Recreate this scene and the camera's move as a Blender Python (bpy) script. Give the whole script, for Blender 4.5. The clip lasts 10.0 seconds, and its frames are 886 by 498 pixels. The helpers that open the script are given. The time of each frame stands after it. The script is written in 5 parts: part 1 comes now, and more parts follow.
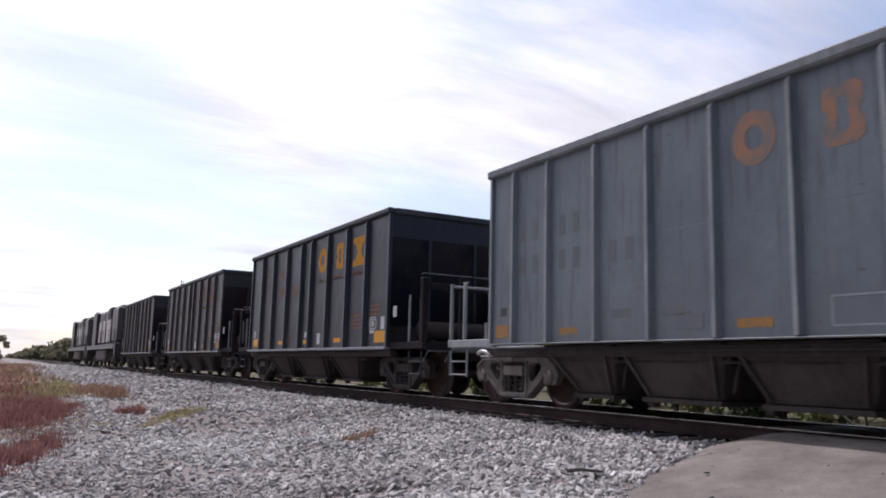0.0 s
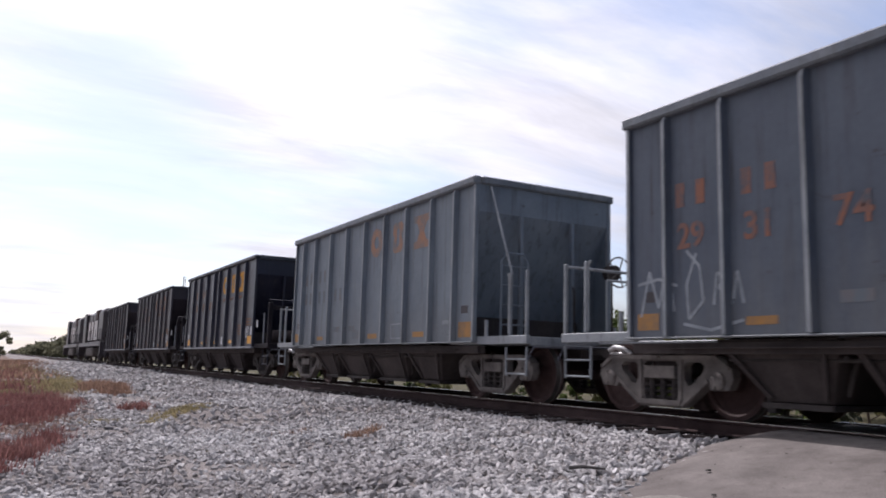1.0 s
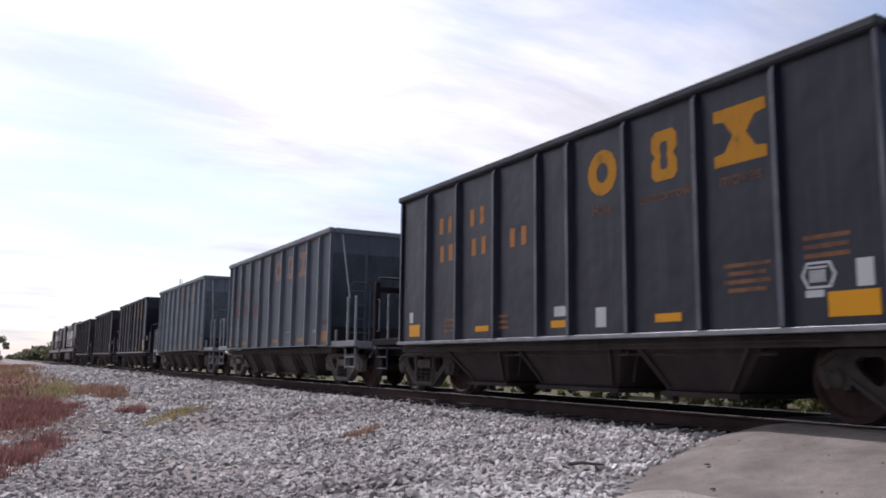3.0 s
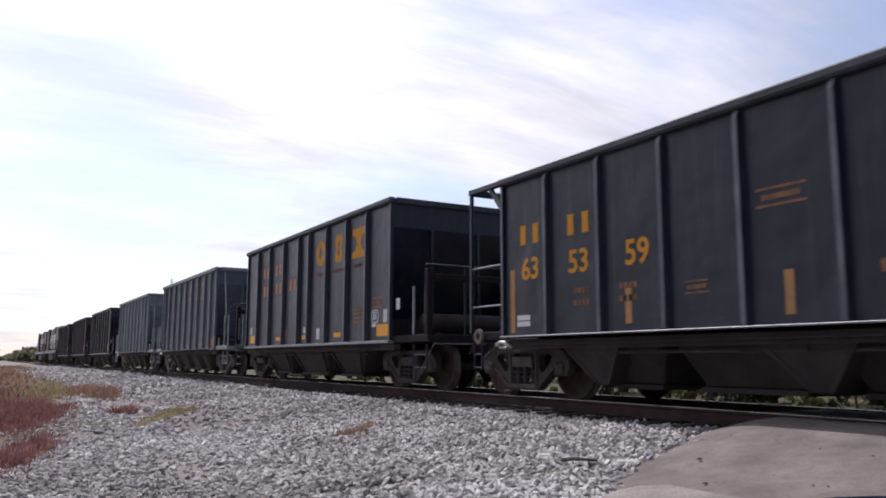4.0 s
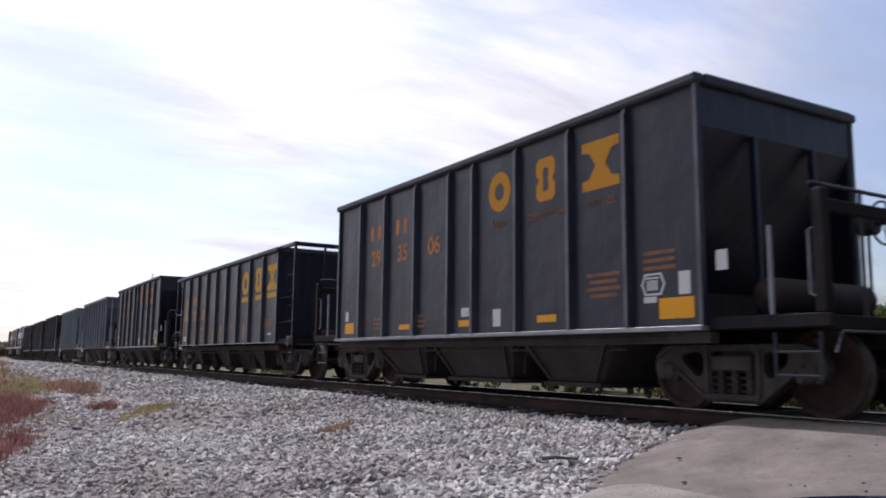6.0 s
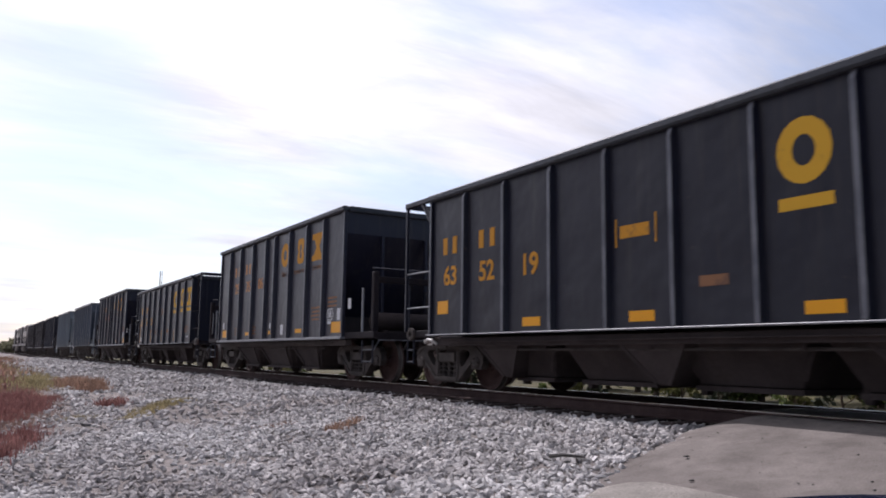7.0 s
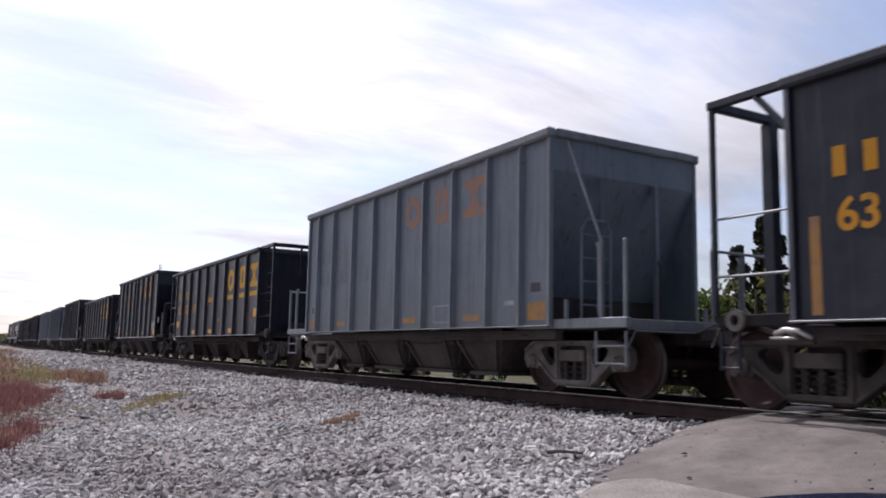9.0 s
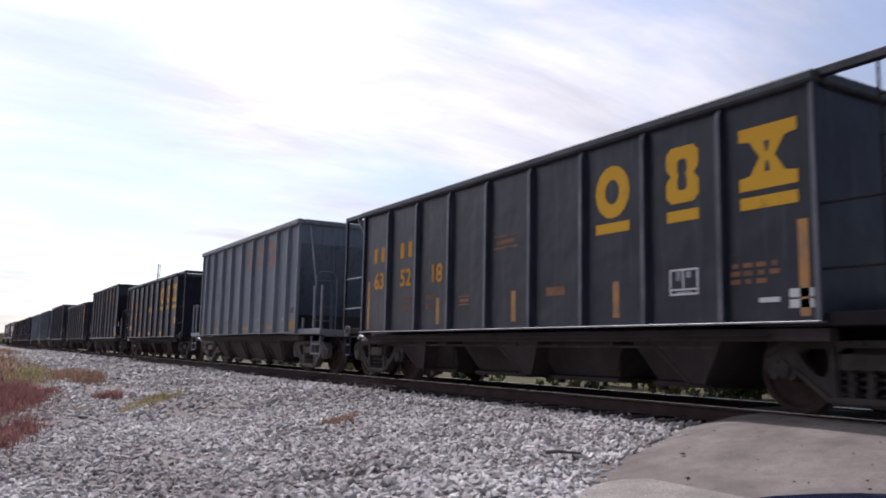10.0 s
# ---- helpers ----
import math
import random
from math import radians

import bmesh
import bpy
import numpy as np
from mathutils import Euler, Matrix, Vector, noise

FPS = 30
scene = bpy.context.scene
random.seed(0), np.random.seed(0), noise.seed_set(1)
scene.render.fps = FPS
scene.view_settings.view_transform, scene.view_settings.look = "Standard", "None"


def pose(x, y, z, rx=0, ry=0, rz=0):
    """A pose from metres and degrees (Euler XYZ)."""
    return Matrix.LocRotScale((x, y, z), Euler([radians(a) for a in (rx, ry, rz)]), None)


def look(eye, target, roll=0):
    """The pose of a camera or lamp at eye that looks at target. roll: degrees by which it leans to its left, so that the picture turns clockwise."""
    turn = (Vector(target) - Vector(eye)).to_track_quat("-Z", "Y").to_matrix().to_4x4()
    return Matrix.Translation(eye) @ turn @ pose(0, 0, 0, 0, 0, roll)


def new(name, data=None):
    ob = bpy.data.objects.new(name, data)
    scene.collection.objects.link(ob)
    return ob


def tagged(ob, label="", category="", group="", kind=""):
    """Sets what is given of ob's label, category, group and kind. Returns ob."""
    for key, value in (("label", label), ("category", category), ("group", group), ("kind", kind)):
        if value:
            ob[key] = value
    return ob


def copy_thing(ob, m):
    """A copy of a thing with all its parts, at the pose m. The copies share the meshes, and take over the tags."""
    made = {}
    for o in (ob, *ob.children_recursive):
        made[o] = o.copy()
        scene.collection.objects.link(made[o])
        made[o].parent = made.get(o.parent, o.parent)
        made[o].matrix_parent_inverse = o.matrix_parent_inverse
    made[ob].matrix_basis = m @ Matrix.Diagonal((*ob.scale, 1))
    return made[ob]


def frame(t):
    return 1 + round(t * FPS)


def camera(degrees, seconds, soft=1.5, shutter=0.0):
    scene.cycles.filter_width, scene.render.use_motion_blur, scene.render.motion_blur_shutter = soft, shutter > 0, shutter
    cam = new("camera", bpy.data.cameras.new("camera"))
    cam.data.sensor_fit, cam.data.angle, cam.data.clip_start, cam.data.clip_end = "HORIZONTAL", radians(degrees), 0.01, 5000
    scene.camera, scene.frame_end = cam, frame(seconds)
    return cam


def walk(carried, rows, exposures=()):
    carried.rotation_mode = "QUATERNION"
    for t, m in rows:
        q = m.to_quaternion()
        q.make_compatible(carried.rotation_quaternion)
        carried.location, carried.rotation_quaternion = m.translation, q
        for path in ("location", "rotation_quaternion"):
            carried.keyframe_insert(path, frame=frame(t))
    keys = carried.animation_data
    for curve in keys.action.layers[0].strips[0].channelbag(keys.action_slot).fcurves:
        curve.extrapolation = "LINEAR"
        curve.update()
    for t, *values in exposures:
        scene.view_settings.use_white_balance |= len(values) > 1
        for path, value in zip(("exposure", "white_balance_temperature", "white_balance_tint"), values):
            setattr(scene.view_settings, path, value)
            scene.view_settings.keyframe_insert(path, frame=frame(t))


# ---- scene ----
cam = camera(57.9, 10.0, 1.8, 0.14)

EYE = (0.0, 0.0, 1.36)          # camera stands beside the line
RAIL = 0.80                     # top of rail
NEAR = 6.90                     # near side of the hopper cars
CENTRE = NEAR + 1.46            # middle of the track
TURNS = [                       # seconds, yaw right of the line, pitch up, lean
    (0.0, 29.04, 8.43, 1.47), (0.5, 28.87, 8.42, 1.63), (1.0, 28.88, 8.21, 1.59), (1.5, 28.72, 8.10, 1.83),
    (2.0, 28.89, 8.03, 1.97), (3.5, 29.41, 8.09, 0.12), (4.0, 29.76, 7.93, 0.19), (4.5, 29.89, 7.86, 0.93),
    (5.0, 30.45, 7.91, 0.73), (5.5, 31.10, 7.86, 0.64), (7.0, 30.44, 7.62, 0.77), (7.5, 30.37, 7.56, 0.85),
    (8.0, 30.41, 7.43, 0.96), (8.5, 30.41, 7.35, 1.09), (9.0, 30.47, 7.30, 1.19), (9.5, 30.51, 7.30, 1.12),
    (10.0, 30.56, 7.31, 1.24)]


def aim(yaw, pitch, lean):
    a, b = radians(yaw), radians(pitch)
    way = Vector((math.sin(a) * math.cos(b), math.cos(a) * math.cos(b), math.sin(b)))
    return look(EYE, Vector(EYE) + way, lean)


walk(cam, [(t, aim(y, p, r)) for t, y, p, r in TURNS], [(0.0, 0.0, 6180, 21), (10.0, 0.0, 6180, 21)])


LAG = [(0.0, -0.03), (0.5, 0.11), (1.0, -0.05), (1.5, 0.22), (2.0, 0.06), (3.0, 0.15), (3.5, 0.17), (4.0, 0.06), (4.5, 0.13), (5.0, -0.05), (5.5, 0.13),
       (6.0, 0.12), (6.5, 0.08), (7.0, 0.03), (7.5, 0.12), (8.0, 0.03), (8.5, 0.15), (9.0, -0.08), (9.5, 0.14), (10.0, -0.07)]     # slack that runs through the train


def run(t):
    """Metres that the train has gone since the start."""
    return 6.9 * (1.41893 * t + 0.0018742 * t * t - 0.00007796 * t ** 3) - float(np.interp(t, [p[0] for p in LAG], [p[1] for p in LAG]))


# ---- world and sun ----
SUN_EL, SUN_AZ = 52.0, -5.0     # degrees up; right of the line's far end
sun_dir = Vector((math.sin(radians(SUN_AZ)) * math.cos(radians(SUN_EL)),
                  math.cos(radians(SUN_AZ)) * math.cos(radians(SUN_EL)), math.sin(radians(SUN_EL))))
sun = new("sun", bpy.data.lights.new("sun", "SUN"))
sun.data.energy, sun.data.angle, sun.data.color = 3.3, radians(0.6), (1.0, 0.95, 0.89)
sun.matrix_world = look((0, 0, 60), Vector((0, 0, 60)) - sun_dir)


def node(nt, kind, **values):
    n = nt.nodes.new(kind)
    for k, v in values.items():
        if k in ("operation", "blend_type", "data_type", "noise_dimensions", "interpolation_type", "sky_type", "feature"):
            setattr(n, k, v)
        else:
            n.inputs[k].default_value = v
    return n


def make_world():
    w = bpy.data.worlds.new("sky")
    scene.world = w
    w.use_nodes = True
    nt = w.node_tree
    link = nt.links.new
    bg = nt.nodes["Background"]
    sky = nt.nodes.new("ShaderNodeTexSky")
    sky.sky_type, sky.sun_disc = "NISHITA", False
    sky.sun_elevation, sky.sun_rotation = radians(SUN_EL), radians(SUN_AZ)
    sky.dust_density = 1.0
    scaled = node(nt, "ShaderNodeVectorMath", operation="SCALE")
    link(sky.outputs[0], scaled.inputs[0])
    scaled.inputs["Scale"].default_value = 0.155
    co = nt.nodes.new("ShaderNodeTexCoord")
    sep = nt.nodes.new("ShaderNodeSeparateXYZ")
    link(co.outputs["Generated"], sep.inputs[0])
    # clouds lie on a flat layer overhead
    hgt = node(nt, "ShaderNodeMath", operation="MAXIMUM")
    link(sep.outputs["Z"], hgt.inputs[0])
    hgt.inputs[1].default_value = 0.0
    add = node(nt, "ShaderNodeMath", operation="ADD")
    link(hgt.outputs[0], add.inputs[0])
    add.inputs[1].default_value = 0.16
    flat = node(nt, "ShaderNodeVectorMath", operation="DIVIDE")
    comb = nt.nodes.new("ShaderNodeCombineXYZ")
    for k in range(3):
        link(add.outputs[0], comb.inputs[k])
    link(co.outputs["Generated"], flat.inputs[0])
    link(comb.outputs[0], flat.inputs[1])
    mp = nt.nodes.new("ShaderNodeMapping")
    link(flat.outputs[0], mp.inputs[0])
    mp.inputs["Location"].default_value = CLOUD_AT
    mp.inputs["Rotation"].default_value = (0, 0, radians(38))
    mp.inputs["Scale"].default_value = (0.55, 1.35, 0.4)
    big = node(nt, "ShaderNodeTexNoise", Scale=1.15, Detail=9.0, Roughness=0.56, Distortion=0.25)
    link(mp.outputs[0], big.inputs["Vector"])
    # nearness to the sun: thin cloud glares there
    dot = node(nt, "ShaderNodeVectorMath", operation="DOT_PRODUCT")
    link(co.outputs["Generated"], dot.inputs[0])
    dot.inputs[1].default_value = sun_dir
    glare = node(nt, "ShaderNodeMapRange", interpolation_type="SMOOTHSTEP")
    link(dot.outputs["Value"], glare.inputs["Value"])
    glare.inputs["From Min"].default_value, glare.inputs["From Max"].default_value = 0.20, 0.88
    clear = None                # broad clearings in the cloud, and a thicker bank between two of them
    for way, inner, deep in (((0.53, 0.77, 0.36), 0.968, 0.16), ((0.612, 0.748, 0.259), 0.98, 0.10), ((0.27, 0.945, 0.185), 0.987, 0.16),
                             ((0.03, 0.98, 0.17), 0.98, 0.13), ((0.84, 0.42, 0.36), 0.95, 0.07), ((0.69, 0.64, 0.34), 0.985, -0.12), ((0.40, 0.86, 0.31), 0.97, -0.10)):
        d = node(nt, "ShaderNodeVectorMath", operation="DOT_PRODUCT")
        link(co.outputs["Generated"], d.inputs[0])
        d.inputs[1].default_value = Vector(way).normalized()
        g = node(nt, "ShaderNodeMapRange", interpolation_type="SMOOTHSTEP")
        link(d.outputs["Value"], g.inputs["Value"])
        g.inputs["From Min"].default_value, g.inputs["From Max"].default_value = inner - 0.03, 1.0
        g.inputs["To Max"].default_value = deep
        if clear is None:
            clear = g
            continue
        both = node(nt, "ShaderNodeMath", operation="ADD")
        link(clear.outputs[0], both.inputs[0])
        link(g.outputs[0], both.inputs[1])
        clear = both
    cloud = node(nt, "ShaderNodeMath", operation="SUBTRACT")
    link(big.outputs["Fac"], cloud.inputs[0])
    link(clear.outputs[0], cloud.inputs[1])
    veil = node(nt, "ShaderNodeMath", operation="MULTIPLY_ADD")
    link(glare.outputs[0], veil.inputs[0])
    veil.inputs[1].default_value = 0.16
    link(cloud.outputs[0], veil.inputs[2])
    mask = node(nt, "ShaderNodeMapRange", interpolation_type="SMOOTHSTEP")
    link(veil.outputs[0], mask.inputs["Value"])
    mask.inputs["From Min"].default_value, mask.inputs["From Max"].default_value = 0.40, 0.68
    mask.inputs["To Min"].default_value, mask.inputs["To Max"].default_value = 0.34, 1.0
    power = node(nt, "ShaderNodeMath", operation="MULTIPLY_ADD")
    link(glare.outputs[0], power.inputs[0])
    power.inputs[1].default_value, power.inputs[2].default_value = 1.10, 0.16
    fold = node(nt, "ShaderNodeTexNoise", Scale=2.1, Detail=8.0, Roughness=0.6, Distortion=0.4)
    link(mp.outputs[0], fold.inputs["Vector"])
    shade = node(nt, "ShaderNodeMapRange")
    link(fold.outputs["Fac"], shade.inputs["Value"])
    shade.inputs["From Min"].default_value, shade.inputs["From Max"].default_value = 0.32, 0.68
    shade.inputs["To Min"].default_value, shade.inputs["To Max"].default_value = 0.74, 1.12
    lit = node(nt, "ShaderNodeMath", operation="MULTIPLY")
    link(power.outputs[0], lit.inputs[0])
    link(shade.outputs[0], lit.inputs[1])
    tint = nt.nodes.new("ShaderNodeCombineXYZ")
    for k, c in enumerate((0.992, 1.004, 1.012)):
        m = node(nt, "ShaderNodeMath", operation="MULTIPLY")
        link(lit.outputs[0], m.inputs[0])
        m.inputs[1].default_value = c
        link(m.outputs[0], tint.inputs[k])
    mix = nt.nodes.new("ShaderNodeMix")
    mix.data_type = "RGBA"
    link(mask.outputs[0], mix.inputs[0])
    link(scaled.outputs[0], mix.inputs[6])
    link(tint.outputs[0], mix.inputs[7])
    link(mix.outputs[2], bg.inputs["Color"])
    bg.inputs["Strength"].default_value = 1.0


CLOUD_AT = (2.3, 0.4, 0.0)
make_world()


# ---- materials ----
def surface(name, a, b, rough=0.7, metal=0.0, big=1.2, fine=35.0, bump=0.25, streak=None, contrast=0.12, far=0.02, per=False, dust=None, spec=0.22, thin=0.0):
    """A worn surface: two colours mottled at a large scale, grain at a small one, and streaks running down."""
    m = bpy.data.materials.new(name)
    m.use_nodes = True
    nt = m.node_tree
    link = nt.links.new
    p = nt.nodes["Principled BSDF"]
    co = nt.nodes.new("ShaderNodeTexCoord")
    info = nt.nodes.new("ShaderNodeObjectInfo")
    shift = node(nt, "ShaderNodeVectorMath", operation="MULTIPLY_ADD")
    link(info.outputs["Random"], shift.inputs[0])
    shift.inputs[1].default_value = (17.0, 11.0, 5.0)
    link(co.outputs["Object"], shift.inputs[2])
    n1 = node(nt, "ShaderNodeTexNoise", Scale=big, Detail=6.0, Roughness=0.6)
    link(shift.outputs[0], n1.inputs["Vector"])
    r1 = node(nt, "ShaderNodeMapRange")
    link(n1.outputs["Fac"], r1.inputs["Value"])
    r1.inputs["From Min"].default_value, r1.inputs["From Max"].default_value = 0.36, 0.64
    mix = nt.nodes.new("ShaderNodeMix")
    mix.data_type = "RGBA"
    link(r1.outputs[0], mix.inputs[0])
    mix.inputs[6].default_value, mix.inputs[7].default_value = (*a, 1), (*b, 1)
    colour = mix.outputs[2]
    if streak:
        mp = nt.nodes.new("ShaderNodeMapping")
        mp.inputs["Scale"].default_value = (5.0, 5.0, 0.35)
        link(shift.outputs[0], mp.inputs[0])
        n3 = node(nt, "ShaderNodeTexNoise", Scale=1.6, Detail=5.0, Roughness=0.65)
        link(mp.outputs[0], n3.inputs["Vector"])
        r3 = node(nt, "ShaderNodeMapRange")
        link(n3.outputs["Fac"], r3.inputs["Value"])
        r3.inputs["From Min"].default_value, r3.inputs["From Max"].default_value = 0.52, 0.80
        mx = nt.nodes.new("ShaderNodeMix")
        mx.data_type = "RGBA"
        link(r3.outputs[0], mx.inputs[0])
        link(colour, mx.inputs[6])
        mx.inputs[7].default_value = (*streak, 1)
        colour = mx.outputs[2]
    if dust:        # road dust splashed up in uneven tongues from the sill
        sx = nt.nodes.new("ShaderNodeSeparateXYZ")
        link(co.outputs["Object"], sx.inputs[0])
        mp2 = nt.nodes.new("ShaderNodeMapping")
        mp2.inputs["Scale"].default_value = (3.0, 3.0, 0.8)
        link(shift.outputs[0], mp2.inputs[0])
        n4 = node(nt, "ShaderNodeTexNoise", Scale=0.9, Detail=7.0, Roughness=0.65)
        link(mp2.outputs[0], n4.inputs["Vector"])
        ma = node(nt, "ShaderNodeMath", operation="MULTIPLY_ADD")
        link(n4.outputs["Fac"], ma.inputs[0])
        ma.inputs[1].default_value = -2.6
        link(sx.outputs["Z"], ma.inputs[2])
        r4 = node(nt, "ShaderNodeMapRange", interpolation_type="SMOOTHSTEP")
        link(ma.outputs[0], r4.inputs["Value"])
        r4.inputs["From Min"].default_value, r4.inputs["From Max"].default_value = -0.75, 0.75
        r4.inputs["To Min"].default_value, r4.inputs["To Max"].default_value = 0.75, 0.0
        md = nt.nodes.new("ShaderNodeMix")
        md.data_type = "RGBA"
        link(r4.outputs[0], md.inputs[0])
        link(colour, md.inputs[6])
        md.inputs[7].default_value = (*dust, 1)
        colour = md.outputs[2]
        mp3 = nt.nodes.new("ShaderNodeMapping")     # scattered scrapes and rust flecks
        mp3.inputs["Scale"].default_value = (2.2, 2.2, 5.0)
        link(shift.outputs[0], mp3.inputs[0])
        n6 = node(nt, "ShaderNodeTexNoise", Scale=1.7, Detail=5.0, Roughness=0.7)
        link(mp3.outputs[0], n6.inputs["Vector"])
        r6 = node(nt, "ShaderNodeMapRange")
        link(n6.outputs["Fac"], r6.inputs["Value"])
        r6.inputs["From Min"].default_value, r6.inputs["From Max"].default_value = 0.645, 0.72
        r6.inputs["To Max"].default_value = 0.6
        mf = nt.nodes.new("ShaderNodeMix")
        mf.data_type = "RGBA"
        link(r6.outputs[0], mf.inputs[0])
        link(colour, mf.inputs[6])
        mf.inputs[7].default_value = (0.055, 0.040, 0.036, 1)
        colour = mf.outputs[2]
    n2 = node(nt, "ShaderNodeTexNoise", Scale=fine, Detail=4.0, Roughness=0.65)
    link(shift.outputs[0], n2.inputs["Vector"])
    grain = node(nt, "ShaderNodeMapRange")
    link(n2.outputs["Fac"], grain.inputs["Value"])
    grain.inputs["From Min"].default_value, grain.inputs["From Max"].default_value = 0.3, 0.7
    grain.inputs["To Min"].default_value, grain.inputs["To Max"].default_value = 1 - contrast, 1 + contrast
    value = grain.outputs[0]
    if per:
        geo = nt.nodes.new("ShaderNodeNewGeometry")
        isl = node(nt, "ShaderNodeMapRange")
        link(geo.outputs["Random Per Island"], isl.inputs["Value"])
        isl.inputs["To Min"].default_value, isl.inputs["To Max"].default_value = 0.55, 1.36
        mu = node(nt, "ShaderNodeMath", operation="MULTIPLY")
        link(value, mu.inputs[0])
        link(isl.outputs[0], mu.inputs[1])
        value = mu.outputs[0]
    sc = node(nt, "ShaderNodeVectorMath", operation="SCALE")
    link(colour, sc.inputs[0])
    link(value, sc.inputs["Scale"])
    link(sc.outputs[0], p.inputs["Base Color"])
    rr = node(nt, "ShaderNodeMapRange")
    link(n1.outputs["Fac"], rr.inputs["Value"])
    rr.inputs["To Min"].default_value, rr.inputs["To Max"].default_value = max(0.05, rough - 0.12), min(1.0, rough + 0.12)
    link(rr.outputs[0], p.inputs["Roughness"])
    p.inputs["Metallic"].default_value = metal
    p.inputs["Specular IOR Level"].default_value = spec
    if bump:
        bp = nt.nodes.new("ShaderNodeBump")
        bp.inputs["Strength"].default_value, bp.inputs["Distance"].default_value = bump, far
        link(n2.outputs["Fac"], bp.inputs["Height"])
        if dust:        # dented sheet
            n5 = node(nt, "ShaderNodeTexNoise", Scale=1.7, Detail=2.0, Roughness=0.5)
            link(shift.outputs[0], n5.inputs["Vector"])
            dent = nt.nodes.new("ShaderNodeBump")
            dent.inputs["Strength"].default_value, dent.inputs["Distance"].default_value = 0.7, 0.05
            link(n5.outputs["Fac"], dent.inputs["Height"])
            link(dent.outputs[0], bp.inputs["Normal"])
        link(bp.outputs[0], p.inputs["Normal"])
    if thin:        # leaves let light through
        tl = nt.nodes.new("ShaderNodeBsdfTranslucent")
        link(sc.outputs[0], tl.inputs["Color"])
        both = nt.nodes.new("ShaderNodeMixShader")
        both.inputs[0].default_value = thin
        link(p.outputs[0], both.inputs[1])
        link(tl.outputs[0], both.inputs[2])
        link(both.outputs[0], nt.nodes["Material Output"].inputs["Surface"])
    return m


def paint(name, ink, under, wear=0.5, rough=0.7):
    """Worn lettering paint: ink that has flaked to the paint below."""
    m = bpy.data.materials.new(name)
    m.use_nodes = True
    nt = m.node_tree
    link = nt.links.new
    p = nt.nodes["Principled BSDF"]
    co = nt.nodes.new("ShaderNodeTexCoord")
    info = nt.nodes.new("ShaderNodeObjectInfo")
    shift = node(nt, "ShaderNodeVectorMath", operation="MULTIPLY_ADD")
    link(info.outputs["Random"], shift.inputs[0])
    shift.inputs[1].default_value = (7.0, 9.0, 3.0)
    link(co.outputs["Object"], shift.inputs[2])
    n = node(nt, "ShaderNodeTexNoise", Scale=3.5, Detail=8.0, Roughness=0.75)
    link(shift.outputs[0], n.inputs["Vector"])
    r = node(nt, "ShaderNodeMapRange")
    link(n.outputs["Fac"], r.inputs["Value"])
    r.inputs["From Min"].default_value, r.inputs["From Max"].default_value = wear - 0.10, wear + 0.14
    mix = nt.nodes.new("ShaderNodeMix")
    mix.data_type = "RGBA"
    link(r.outputs[0], mix.inputs[0])
    mix.inputs[6].default_value, mix.inputs[7].default_value = (*ink, 1), (*under, 1)
    link(mix.outputs[2], p.inputs["Base Color"])
    p.inputs["Roughness"].default_value = rough
    p.inputs["Specular IOR Level"].default_value = 0.25
    return m


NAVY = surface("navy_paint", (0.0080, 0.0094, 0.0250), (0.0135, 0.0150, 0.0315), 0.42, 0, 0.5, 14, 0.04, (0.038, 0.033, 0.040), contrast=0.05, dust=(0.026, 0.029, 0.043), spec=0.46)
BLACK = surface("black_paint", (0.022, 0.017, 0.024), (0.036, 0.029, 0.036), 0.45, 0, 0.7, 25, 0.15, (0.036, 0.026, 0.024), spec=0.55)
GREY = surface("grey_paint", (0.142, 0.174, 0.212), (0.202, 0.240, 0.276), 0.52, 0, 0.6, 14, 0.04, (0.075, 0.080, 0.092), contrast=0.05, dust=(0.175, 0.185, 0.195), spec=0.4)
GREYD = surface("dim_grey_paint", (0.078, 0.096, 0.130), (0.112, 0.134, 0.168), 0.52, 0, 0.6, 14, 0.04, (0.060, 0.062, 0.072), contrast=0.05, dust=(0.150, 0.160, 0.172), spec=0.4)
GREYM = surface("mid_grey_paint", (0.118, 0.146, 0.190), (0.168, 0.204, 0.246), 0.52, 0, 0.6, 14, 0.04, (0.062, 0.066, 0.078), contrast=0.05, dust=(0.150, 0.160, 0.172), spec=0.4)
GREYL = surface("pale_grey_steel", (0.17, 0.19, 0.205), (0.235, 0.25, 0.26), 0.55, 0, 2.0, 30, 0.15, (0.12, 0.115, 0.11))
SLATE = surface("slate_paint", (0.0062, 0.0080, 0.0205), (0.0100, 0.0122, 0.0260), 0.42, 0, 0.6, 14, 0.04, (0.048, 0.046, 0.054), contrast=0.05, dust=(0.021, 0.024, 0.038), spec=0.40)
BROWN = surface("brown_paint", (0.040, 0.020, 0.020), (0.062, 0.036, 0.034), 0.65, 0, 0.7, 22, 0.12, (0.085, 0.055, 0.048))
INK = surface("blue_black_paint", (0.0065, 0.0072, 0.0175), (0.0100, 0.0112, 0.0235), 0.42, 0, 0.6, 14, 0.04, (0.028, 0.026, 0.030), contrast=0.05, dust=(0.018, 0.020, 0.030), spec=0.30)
# pale post tones: worn paint with grazing sunlight put into the colour
POST = surface("worn_lit_post_paint", (0.085, 0.090, 0.110), (0.150, 0.156, 0.178), 0.38, 0.25, 1.8, 30, 0.1, (0.035, 0.036, 0.046))
POSTG = surface("worn_lit_grey_post", (0.235, 0.255, 0.275), (0.335, 0.355, 0.37), 0.45, 0.1, 1.8, 30, 0.1, (0.13, 0.13, 0.13))
